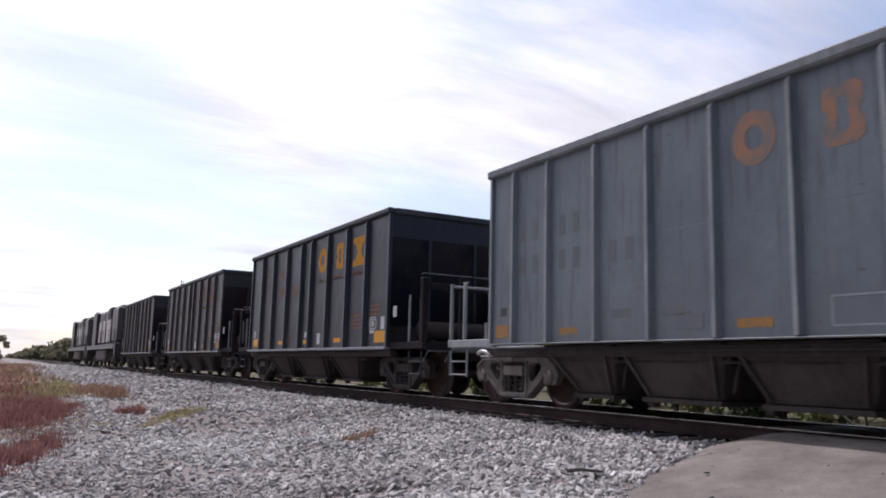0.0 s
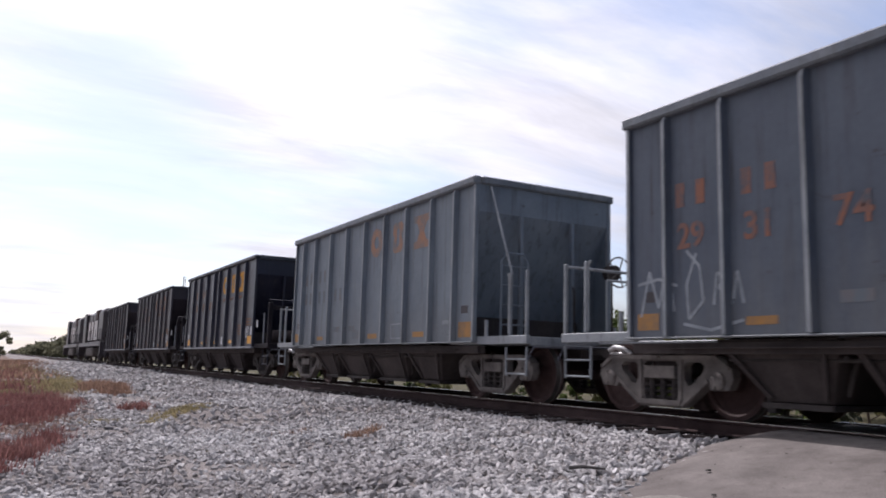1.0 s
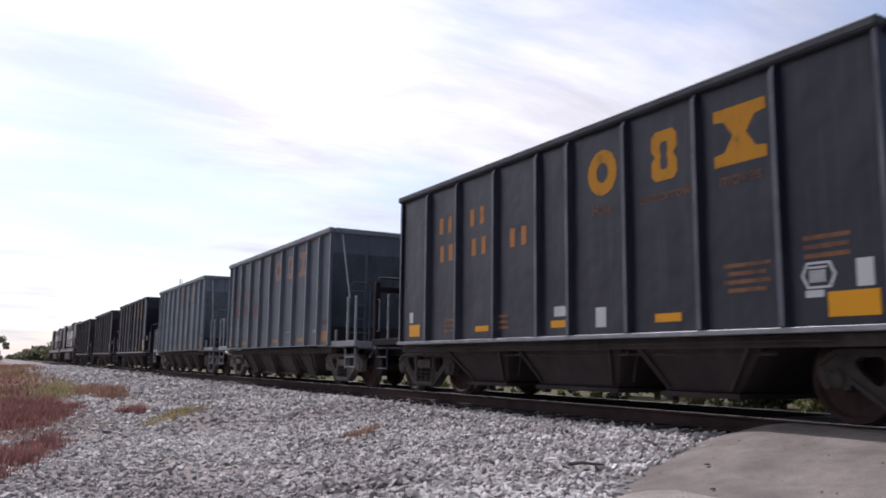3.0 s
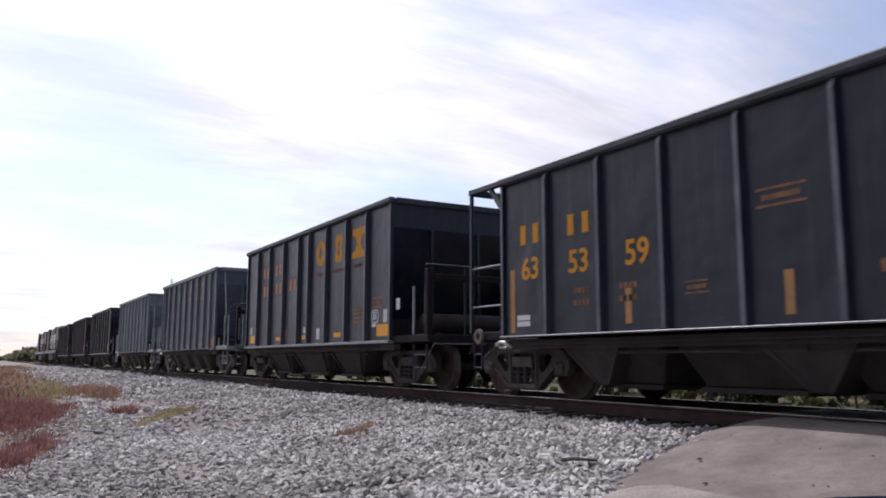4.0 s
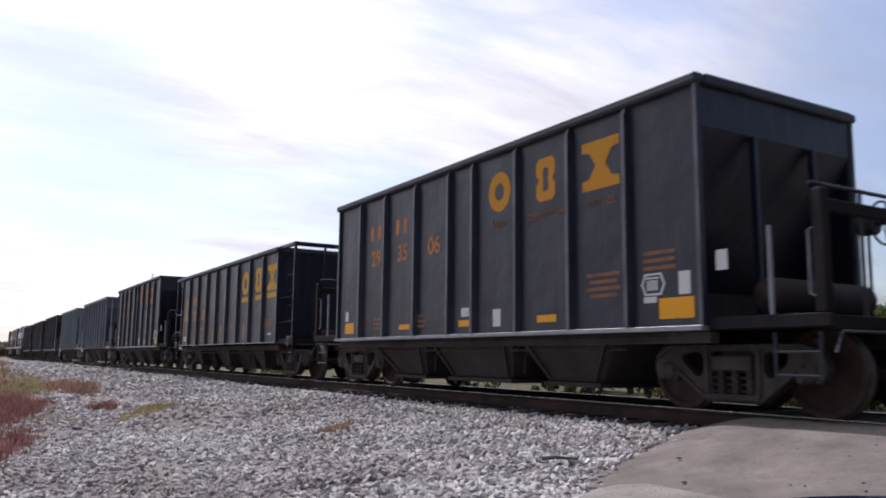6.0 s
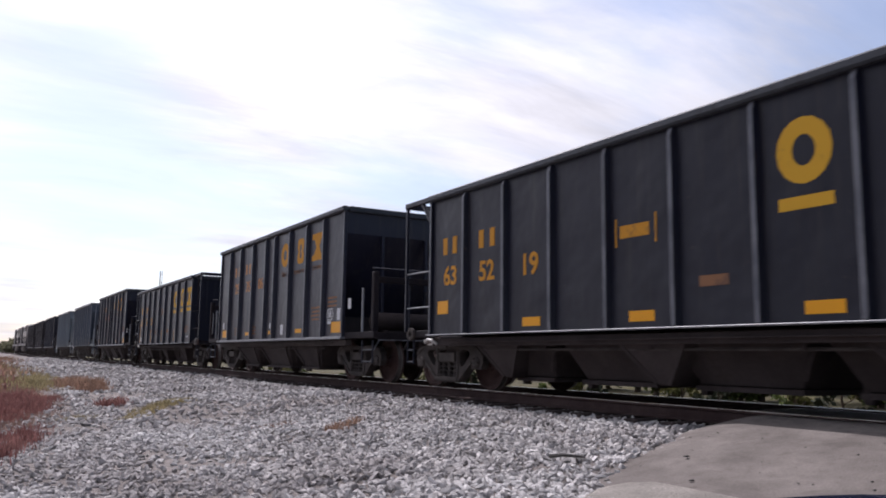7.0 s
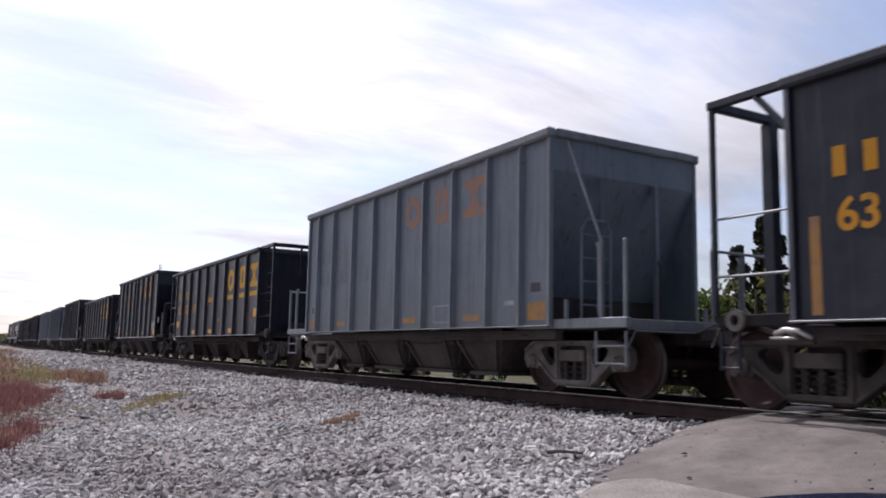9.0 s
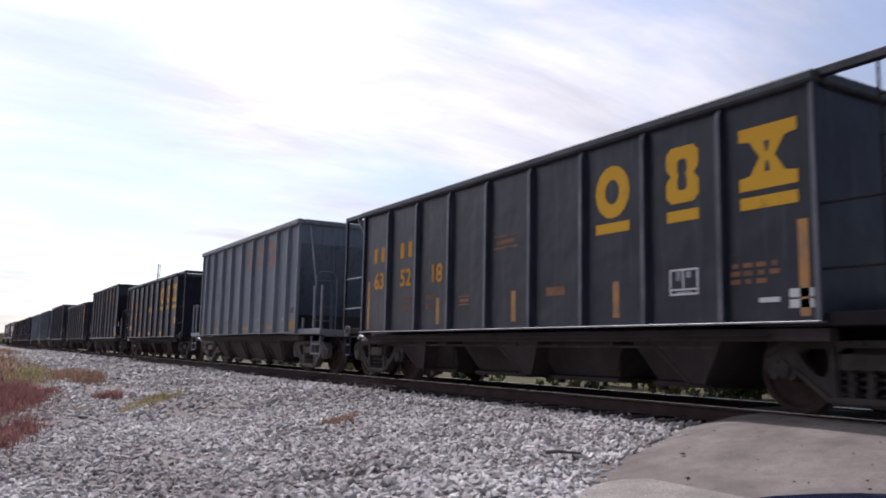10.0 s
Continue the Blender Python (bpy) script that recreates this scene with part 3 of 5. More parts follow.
def hopper(kind):
    """One hopper car, its middle at the origin, z from the rail, +y the way it goes."""
    P = {"short": (-3.80, -2.72, -1.53, -0.37, 0.37, 1.53, 2.72, 3.80), "grey": (-3.95, -3.08, -2.03, -1.03, 0.0, 1.03, 2.03, 3.08, 3.95),
         "long": tuple(1.1333 * k - 3.9667 for k in range(8))}
    spec, (L, top, sill, tone, trim, cast, brake) = kind, {
        "short": (9.85, 3.80, 0.94, NAVY, POST, CASTD, -1), "short_black": (9.85, 3.80, 0.94, BLACK, POST, CASTD, -1),
        "grey": (9.25, 3.76, 0.94, GREY, POSTG, CAST, -1), "grey_dim": (9.25, 3.76, 0.94, GREYD, POSTG, CAST, -1), "grey_brake_ahead": (9.25, 3.76, 0.94, GREYM, POSTM, CAST, 1),
        "long": (10.2, 3.37, 0.915, SLATE, POST, CASTD, 1), "long_black": (10.2, 3.37, 0.915, INK, POST, CASTD, 1)}[kind]
    kind = spec.split("_")[0]
    posts, under = P[kind], UNDER if kind == "grey" else UNDERD
    car = new("hopper_car")
    h, X = L / 2, 1.43
    sloped = kind != "long"
    # sides
    for s in (-1, 1):
        bm = B()
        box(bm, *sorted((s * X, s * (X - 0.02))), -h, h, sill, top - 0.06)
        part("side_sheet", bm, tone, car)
        if kind == "grey":
            bm = B()
            box(bm, *sorted((s * X, s * (X + 0.002))), -h + 0.1, h - 0.1, 2.26, 2.266)
            part("weld_seam", bm, tone, car)
        pm = B()
        prism_post(pm, s, X, sill + 0.02, top - 0.11, kind)
        first = None
        for y in posts:
            if first is None:
                first = worn_lit_face(part("side_post", pm, trim, car, "", 0.006), tone)
                first.matrix_basis = pose(0, y, 0)
            else:
                again("side_post", first, car, pose(0, y, 0))
        for e in (-1, 1):
            bm = B()
            box(bm, *sorted((s * (X - 0.03), s * (X + 0.05))), *sorted((e * (h - 0.05), e * (h + 0.02))), sill, top - 0.05)
            worn_lit_face(part("corner_post", bm, trim, car, "", 0.010), tone)
        bm = B()
        c = 0.115 if kind != "grey" else 0.14
        box(bm, *sorted((s * (X - 0.06), s * (X + 0.10))), -h - 0.05, h + 0.05, top - c, top)
        part("top_chord", bm, CHORD if kind == "grey" else CHORDD, car, "dented steel top rail", 0.025)
        # ledge in a pale tone: its sunlit top is put into the colour
        bm = B()
        box(bm, *sorted((s * (X - 0.05), s * (X + 0.085))), -h - 0.02, h + 0.02, sill - (0.045 if kind == "short" else 0.008), sill + 0.012)
        part("sill_flange", bm, EDGE if kind != "grey" else GREYL, car, "pale steel sill edge with sunlight in its colour", 0.006)
        bm = B()
        box(bm, *sorted((s * (X - 0.20), s * (X - 0.05))), -h - 0.02, h + 0.02, sill - 0.18, sill - 0.055)
        box(bm, *sorted((s * (X - 0.10), s * (X + 0.02))), -h + 0.6, h - 0.6, sill - 0.125, sill - 0.112)
        part("side_sill", bm, UNDERD if kind == "long" else UNDER, car, "", 0.004)
    # ends
    for e in (-1, 1):
        bm = B()
        if sloped:
            prism(bm, [(e * h, top - 0.05), (e * h, top - 0.60), (e * (h - 0.85), 1.42), (e * (h - 0.88), 1.42), (e * (h - 0.03), top - 0.60), (e * (h - 0.03), top - 0.05)], -X + 0.02, X - 0.02)
        else:
            box(bm, -X + 0.02, X - 0.02, *sorted((e * h, e * (h - 0.03))), sill, top - 0.05)
        part("end_sheet", bm, tone, car, "dusty sloping end sheet" if sloped else "plain dark end sheet")
        bm = B()
        box(bm, -X + 0.06, X - 0.06, *sorted((e * (h - 0.06), e * (h + 0.075))), top - 0.13, top - 0.004)
        part("end_chord", bm, CHORD if kind == "grey" else CHORDD, car, "", 0.02)
        if sloped:
            bm = B()
            box(bm, -X + 0.05, X - 0.05, *sorted((e * (h - 0.90), e * (h - 0.86))), 0.96, 1.44)
            part("bulkhead", bm, UNDER, car)
            for x in (-0.55, 0.55):
                bm = B()
                beam(bm, (x, e * (h + 0.03), top - 0.62), (x, e * (h + 0.05), 0.99), 0.07, 0.09)
                part("end_post", bm, tone, car, "", 0.01)
    # load
    bm = B()
    n, m = 26, 10
    grid = [[bm.verts.new(((-1 + 2 * i / m) * (X - 0.03), (-1 + 2 * j / n) * (h - 0.04),
                           top - 0.42 + 0.34 * (1 - (-1 + 2 * i / m) ** 2) * (0.6 + 0.4 * math.cos(j * 1.1)) * (1 - (-1 + 2 * j / n) ** 6)
                           + 0.10 * noise.noise((i * 0.8, j * 0.8, L)))) for i in range(m + 1)] for j in range(n + 1)]
    for j in range(n):
        for i in range(m):
            bm.faces.new((grid[j][i], grid[j][i + 1], grid[j + 1][i + 1], grid[j + 1][i]))
    part("load", bm, ROCK, car, "heaped tan phosphate rock load", smooth=True)
    # bays
    count = {"short": 3, "grey": 4, "long": 4}[kind]
    span = (L - 2.0) / count
    for k in range(count):
        c = -(L - 2.0) / 2 + span * (k + 0.5)
        bm = B()
        wide = 1.36 if kind != "long" else 1.12
        near, away = (0.24 if k == 0 else 0), (0.24 if k == count - 1 else 0)        # the outer end sheets slope in
        hull(bm, (0.31 - wide, wide - 0.31, c - (0.33 - near) * span, c + (0.33 - away) * span), (-wide, wide, c - (0.49 - near * 0.6) * span, c + (0.49 - away * 0.6) * span), 0.26, sill - 0.02)
        bay = part("hopper_bay", bm, under, car, "dusty sloping discharge bay", 0.015)
        bm = B()
        box(bm, 0.24 - wide, wide - 0.24, c - (0.35 - near) * span, c + (0.35 - away) * span, 0.20, 0.258)
        for x in (0.46 - wide, wide - 0.46):
            box(bm, x - 0.05, x + 0.05, c + (0.34 - away) * span, c + (0.34 - away) * span + 0.10, 0.14, 0.36)
        part("discharge_gate", bm, CASTD if kind == "grey" else UNDERD, bay)
        if kind != "long":
            for s in (-1, 1):
                for d in (-1, 1):
                    bm = B()
                    g = near if d < 0 else away
                    beam(bm, (s * 1.37, c + d * (0.40 - g * 0.6) * span, sill - 0.12), (s * 1.09, c + d * (0.30 - g) * span, 0.30), 0.03, 0.05)
                    part("bay_rib", bm, under, bay)
    for c in (-3.25, 0.0, 3.25) if kind == "long" else ():
        bm = B()
        hull(bm, (-1.08, 1.08, c - 0.10, c + 0.10), (-1.34, 1.34, c - 0.62, c + 0.62), 0.24, sill - 0.06)
        chute = part("hopper_chute", bm, UNDERD, car, "dusty V-shaped discharge chute", 0.02)
        for s in (-1, 1):
            for d in (-1, 1):
                bm = B()
                beam(bm, (s * 1.345, c + d * 0.62, sill - 0.07), (s * 1.085, c + d * 0.10, 0.26), 0.03, 0.05)
                part("chute_rib", bm, UNDERD, chute)
    bm = B()
    box(bm, -0.30, 0.30, -h - 1.40, h + 1.40, 0.70, 0.93)
    part("centre_sill", bm, under, car, "", 0.02)
    # trucks
    for e in (-1, 1):
        at = h - 0.15 - 0.20 * e if kind == "short" else h - 0.05 - 0.10 * e if kind == "grey" else h + 0.10 - 0.10 * e
        truck(car, e * at, 0.92, cast)
        coupler(car, e * (h + 1.36), e, CASTD)
    if kind == "long":
        bm = B()
        rod(bm, [(-1.13, -h - 0.80, 0.24), (-1.13, -h - 1.00, 0.66)], 0.022, 8)
        for k in range(7):
            y, z = -h - 0.825 - 0.025 * k, 0.29 + 0.053 * k
            rod(bm, [(-1.13, y + 0.006, z - 0.012), (-1.13, y - 0.006, z + 0.012)], 0.036, 8)
        part("snubber", bm, CAST, car, "pale coiled snubber beside the truck")
    # bright bent bar added in place of a sunlit glint by the front truck
    if kind != "short":
        bm = B()
        f = h - FORE[kind]
        rod(bm, [(-1.40, f + 0.24, 0.80), (-1.42, f + 0.12, 0.845), (-1.42, f - 0.02, 0.83), (-1.40, f - 0.16, 0.76)], 0.034, 8, 0.022)
        rod(bm, [(-1.24, f + 0.42, 0.765), (-1.24, f + 0.05, 0.765)], 0.018, 6)
        rod(bm, [(-1.24, f + 0.10, 0.765), (-1.40, f + 0.12, 0.83)], 0.018, 6)
        part("brake_lever", bm, STEEL, car, "bright bent bar standing for the glint above the truck", 0.0, True)
    # end platforms
    for e in (-1, 1):
        reach = h + (1.45 if kind != "long" else 1.06 if e < 0 else 0.98)
        rail = trim if kind == "grey" else tone
        bm = B()
        deck = 1.40 if e < 0 else 0.80
        box(bm, -deck, deck, *sorted((e * (h - 0.86), e * reach)), sill - 0.035, sill + 0.005)
        for x in (-1.40, 1.32):
            box(bm, x, x + 0.08, *sorted((e * (h - 0.05), e * reach)), sill - 0.03, sill + 0.095)
        box(bm, -1.32, 1.32, *sorted((e * (reach - 0.06), e * reach)), sill - 0.06, sill + 0.075)
        part("end_platform", bm, rail if kind == "grey" else DULL, car, "steel end platform", 0.008)
        if kind == "grey":
            for x in (-1.36, 1.36):
                for y in (h + 0.95, h + 1.40):
                    bm = B()
                    box(bm, x - 0.026, x + 0.026, e * y - 0.028, e * y + 0.028, sill + 0.097, 2.02)
                    part("stanchion", bm, trim, car, "pale steel stanchion", 0.01)
                bm = B()
                rod(bm, [(x, e * (h + 0.90), 1.08), (x, e * (h + 0.90), 1.95), (x, e * (h + 0.86), 2.02)], 0.016, 6)
                part("grab_iron", bm, trim, car)
                bm = B()
                rod(bm, [(x, e * (h + 0.25), 1.04), (x, e * (h + 0.25), 1.30)], 0.035, 6)
                part("peg", bm, trim, car)
                if e > 0:
                    ladder(car, x, e * (h + 0.85), e * (h + 1.40), 0.42, 0.86, 2, trim, 0.016, "step")
                    continue
                if x > 0:
                    continue
                bm = B()
                beam(bm, (x * 0.88, e * (h + 0.06), top - 0.16), (x * 0.97, e * (h + 0.93), 2.0), 0.035, 0.035)
                part("end_brace", bm, rail, car, "slanting pale brace", 0.01)
                ladder(car, x, e * (h + 0.85), e * (h + 1.40), 0.42, 0.86, 2, trim, 0.016, "step")
            if e < 0:       # arched ladder up the end sheet
                bm = B()
                rod(bm, [(-1.02, e * (h + 0.16), sill), (-1.02, e * (h + 0.16), 2.32), (-0.92, e * (h + 0.16), 2.46), (-0.58, e * (h + 0.16), 2.46), (-0.48, e * (h + 0.16), 2.32), (-0.48, e * (h + 0.16), sill)], 0.022, 7)
                for z in (1.25, 1.58, 1.91, 2.24):
                    rod(bm, [(-1.02, e * (h + 0.16), z), (-0.48, e * (h + 0.16), z)], 0.014, 6)
                part("end_ladder", bm, tone, car, "arched steel end ladder")
            bm = B()
            rod(bm, [(-1.36 if e > 0 else 0.2, e * (h + 1.40), 1.98), (1.36, e * (h + 1.40), 1.98)], 0.022, 7)
            rod(bm, [(0.2, e * (h + 1.40), 1.98), (0.2, e * (h + 1.40), sill)], 0.022, 7)
            part("handrail", bm, trim, car)
        elif kind == "short":
            for x in (-1.34, 1.34):
                bm = B()
                w = 0.06 if x < 0 else 0.035
                box(bm, x - w, x + w, *sorted((e * (h + 1.36 - w), e * (h + 1.36 + w))), sill + 0.097, 2.24)
                part("end_stanchion", bm, DULL, car, "tall dark end stanchion", 0.012)
                bm = B()
                rod(bm, [(x, e * (h + 0.78), sill), (x, e * (h + 0.78), 1.95)], 0.026, 7)
                part("stake", bm, EDGE, car)
                bm = B()
                rod(bm, [(x, e * (h + 1.30), 1.2), (x, e * (h + 1.22), 1.22), (x, e * (h + 1.22), 1.85), (x, e * (h + 1.30), 1.87)], 0.016, 6)
                part("grab_iron", bm, EDGE, car)
                ladder(car, x, e * (h + 0.80), e * (h + 1.30), 0.40, 0.86, 2, tone, 0.016, "step")
            bm = B()
            box(bm, -1.28, 1.28, *sorted((e * (h + 1.31), e * (h + 1.39))), 2.02, 2.15)
            part("crossbeam", bm, DULL, car, "", 0.012)
            bm = B()
            rod(bm, [(-1.34, e * (h + 1.25), 2.32), (1.34, e * (h + 1.25), 2.32)], 0.022, 7)
            for x in (-0.5, 0.35):
                rod(bm, [(x, e * (h + 1.25), 2.32), (x, e * (h + 1.25), sill)], 0.022, 7)
            part("handrail", bm, tone, car)
            bm = B()
            rod(bm, [(-0.95, e * (h + 0.45), 1.28), (0.75, e * (h + 0.45), 1.28)], 0.19, 14)
            for x in (-0.7, 0.5):
                box(bm, x - 0.05, x + 0.05, *sorted((e * (h + 0.30), e * (h + 0.60))), sill + 0.006, 1.10)
            part("air_reservoir", bm, UNDERD, car, "dark cylindrical air reservoir", 0.0, True)
            if e > 0:
                continue
            bm = B()
            box(bm, -1.395, -1.385, *sorted((e * (h + 0.14), e * (h + 0.29))), 1.54, 1.76)
            part("placard", bm, WHITE, car, "pale stencilled placard")
        else:
            zt = top - 0.03
            bm = B()
            for x in (-1.40, 1.40):
                beam(bm, (x, e * h, zt), (x, e * reach, zt), 0.09, 0.09)
                if x > 0 or e > 0:
                    beam(bm, (x, e * (h + 0.02), zt - 0.48), (x, e * (h + 0.40), zt - 0.04), 0.08, 0.06)
            beam(bm, (-1.44, e * reach, zt), (1.44, e * reach, zt), 0.10, 0.10, (0, 1, 0))
            part("end_frame", bm, tone, car, "open steel end frame", 0.01)
            for x, r in ((-1.40, 0.030), (1.40, 0.030), (-0.62, 0.024), (-0.10, 0.045), (0.70, 0.06), (0.30, 0.024)) if e < 0 else ((-1.40, 0.028), (1.40, 0.028), (-0.42, 0.07)):
                bm = B()
                low = sill + 0.08 if x not in (-0.62, 0.30) else 2.55
                box(bm, x - r, x + r, e * reach - r, e * reach + r, low, zt - 0.05)
                part("frame_post", bm, tone, car, "", 0.006)
            if e < 0:
                ladder(car, -1.40, e * (h + 0.62), e * (reach - 0.05), sill + 0.1, zt - 0.05, 6, DULL, 0.011)
            else:
                ladder(car, 1.40, e * (h + 0.40), e * (reach - 0.05), sill + 0.1, zt - 0.05, 6, tone, 0.014)
            for z in (1.42, 2.05):
                for x in (-1.40, 1.40):
                    bm = B()
                    rod(bm, [(x, e * reach, z), (x, e * (h + 0.02), z)], 0.016, 6)
                    part("grab_iron", bm, EDGE if e > 0 else DULL, car)
            if e < 0 and spec == "long":
                bm = B()
                box(bm, -1.432, -1.402, e * (h + 1.02) - 0.10, e * (h + 1.02) + 0.09, sill - 0.06, sill + 0.14)
                part("jacking_plate", bm, BROWN, car, "rusty orange jacking plate", 0.006)
            if kind == "long":
                bm = B()
                lathe(bm, [(-1.48, 0.055), (-1.48, 0.115), (-1.43, 0.115), (-1.43, 0.055)], 16)
                o = part("lifting_eye", bm, CAST if spec == "long" else CASTD, car, "round pale jacking eye")
                o.matrix_basis = pose(0, e * (reach - (0.30 if e > 0 else 0.18)), sill + 0.03)
            bm = B()
            rod(bm, [(-0.6, e * (h + 0.45), 1.12), (0.6, e * (h + 0.45), 1.12)], 0.15, 20)
            part("air_reservoir", bm, UNDERD, car, "", 0.0, True)
            ladder(car, -1.38, e * (h + 0.70), e * (reach - 0.05), 0.42, 0.84, 2, tone, 0.016, "step")
    brake_wheel(car, 1.30, brake * (h + (0.45 if kind != "long" else 0.35)), 2.28 if kind != "long" else 2.45, tone if kind != "grey" else CAST, brake)
    for e in (-1, 1):
        end = h + (1.45 if kind != "long" else 1.06 if e < 0 else 0.98)
        bm = B()
        rod(bm, [(-1.42, e * (end + 0.05), 0.66), (-1.30, e * (end + 0.05), 0.86), (-0.25, e * (end + 0.06), 0.86), (-0.05, e * (end + 0.20), 0.98)], 0.014, 6)
        part("uncoupling_lever", bm, CASTD if kind == "long" else POST, car, "bent steel uncoupling lever")
        bm = B()
        rod(bm, [(0.55, e * (h + 0.12), 0.97), (0.55, e * (h + 0.12), 1.9), (0.55, e * (h + 0.04), 2.05)], 0.018, 6)
        part("retainer_pipe", bm, CASTD, car)
        bm = B()
        rod(bm, [(-0.30, e * (h + 0.55), 0.84), (0.42, e * (h + 0.55), 0.84)], 0.13, 12)
        part("brake_cylinder", bm, CASTD, car)
    for k in range(count - 1):
        c = -(L - 2.0) / 2 + span * (k + 1)
        bm = B()
        rod(bm, [(-1.10, c, sill - 0.22), (-1.10, c + 0.06, 0.55), (-1.06, c + 0.14, 0.36)], 0.022, 6)
        rod(bm, [(-1.30, c, sill - 0.22), (1.30, c, sill - 0.22)], 0.028, 8)
        part("gate_lever", bm, CASTD if kind == "grey" else UNDERD, car, "dusty discharge gate lever")
    # pipe run under the sill
    bm = B()
    rod(bm, [(-1.25, -h + 1.4, sill - 0.24), (-1.25, h - 1.4, sill - 0.24)], 0.022, 6)
    part("brake_pipe", bm, CASTD, car)
    return car


def prism_post(bm, s, X, z0, z1, kind):
    """A pressed hat-section side post, tapering out at the foot and head."""
    w, d = {"short": (0.040, 0.090), "grey": (0.035, 0.090), "long": (0.040, 0.080)}[kind]
    sec = [(X - 0.002, -w - 0.020), (X + 0.010, -w - 0.016), (X + d, -w * 0.8), (X + d, w * 0.8), (X + 0.010, w + 0.016), (X - 0.002, w + 0.020)]
    rings = []
    for z, k in ((z0, 1.0), (z1 - 0.10, 1.0), (z1, 0.55)):
        rings.append([bm.verts.new((s * (X + (x - X) * k), y, z)) for x, y in sec])
    for a, b in zip(rings, rings[1:]):
        for i in range(6):
            bm.faces.new((a[i], a[(i + 1) % 6], b[(i + 1) % 6], b[i]))
    bm.faces.new(rings[0])
    bm.faces.new(rings[-1][::-1])


# ---- lettering: plain shapes and bars, both sides of a car ----
def mark(car, name, polys, material, label="", kind="", lift=0.0):
    """Flat painted shapes on the near side: outlines of (run from the front end, height)."""
    bm = B()
    h = car["half"]
    for poly in polys:
        if len(poly) == 2:      # an outer and an inner outline
            outer, inner = poly
            n = len(outer)
            vs = [[bm.verts.new((x, h - a, z)) for a, z in p] for x in (-1.4345 - lift, -1.427) for p in (outer, inner)]
            for k in range(n):
                m = (k + 1) % n
                for a, b in ((0, 1), (1, 3), (3, 2), (2, 0)):
                    bm.faces.new((vs[a][k], vs[a][m], vs[b][m], vs[b][k]))
        else:
            prism(bm, [(h - a, z) for a, z in poly], -1.4345 - lift, -1.427)
    return tagged(part(name, bm, material, car, label), kind=kind)


def rect(a, z, w, hgt):
    return [(a - w / 2, z - hgt / 2), (a + w / 2, z - hgt / 2), (a + w / 2, z + hgt / 2), (a - w / 2, z + hgt / 2)]


def border(a, z, w, hgt, t):
    return [rect(a, z, w, hgt), rect(a, z, w - 2 * t, hgt - 2 * t)]


def ring(a, z, w, hgt, t):
    """A broad oval ring."""
    q = [(math.cos(2 * math.pi * j / 16), math.sin(2 * math.pi * j / 16)) for j in range(16)]
    return [[[(a + w / 2 * c, z + hgt / 2 * s) for c, s in q], [(a + (w / 2 - t) * c, z + (hgt / 2 - t) * s) for c, s in q]]]


def slab(a, z, w, hgt):
    """A stout upright block, waisted, with cut corners."""
    x, y, c = w / 2, hgt / 2, w * 0.16
    right = [(x - c, -y), (x, -y + c), (x, -y * 0.25), (x * 0.72, 0), (x, y * 0.25), (x, y - c), (x - c, y)]
    pts = [(a + p, z + q) for p, q in right] + [(a - p, z + q) for p, q in right[::-1]]
    return [[pts, [(a + (p - a) * 0.30, z + (q - z) * 0.55) for p, q in pts]]]


def waist(a, z, w, hgt):
    """An hourglass with flat foot and head."""
    r = [(0.5, -0.5), (0.5, -0.30), (0.30, -0.27), (0.13, 0.0), (0.30, 0.27), (0.5, 0.30), (0.5, 0.5)]
    return [[(a + w * p, z + hgt * q) for p, q in r] + [(a - w * p, z + hgt * q) for p, q in r[::-1]]]


def chars(car, a, z, material, label, w=0.13, hgt=0.29):
    """Two plain upright bars the size of painted figures."""
    for k in (-1, 1):
        mark(car, "stencil_bar", [rect(a + k * 0.155, z, w, hgt)], material, label)


def words(car, text, a, z, size, material, label, fat=0.0):
    cu = bpy.data.curves.new("lettering", "FONT")
    cu.body, cu.size, cu.extrude, cu.align_x, cu.align_y = text, size, 0.002, "CENTER", "CENTER"
    cu.offset = fat
    ob = new("lettering", cu)
    bpy.context.view_layer.update()
    me = bpy.data.meshes.new_from_object(ob.evaluated_get(bpy.context.evaluated_depsgraph_get()))
    bpy.data.objects.remove(ob)
    me.materials.append(material)
    o = new("lettering", me)
    o.parent = car
    o.matrix_basis = pose(-1.434, car["half"] - a, z, 90, 0, -90)
    return tagged(o, label)


def figures(car, spots, texts, material, label, size=0.42):
    """The mark and number of a car: plain bars for the mark, stencilled figures for the number."""
    for k, (a, z) in enumerate(spots):
        if texts and k in (1, 3, 4) and texts[(1, 3, 4).index(k)]:
            words(car, texts[(1, 3, 4).index(k)], a, z - 0.01, size, material, "stencilled car number figures", 0.009)
        else:
            chars(car, a, z, material, label)


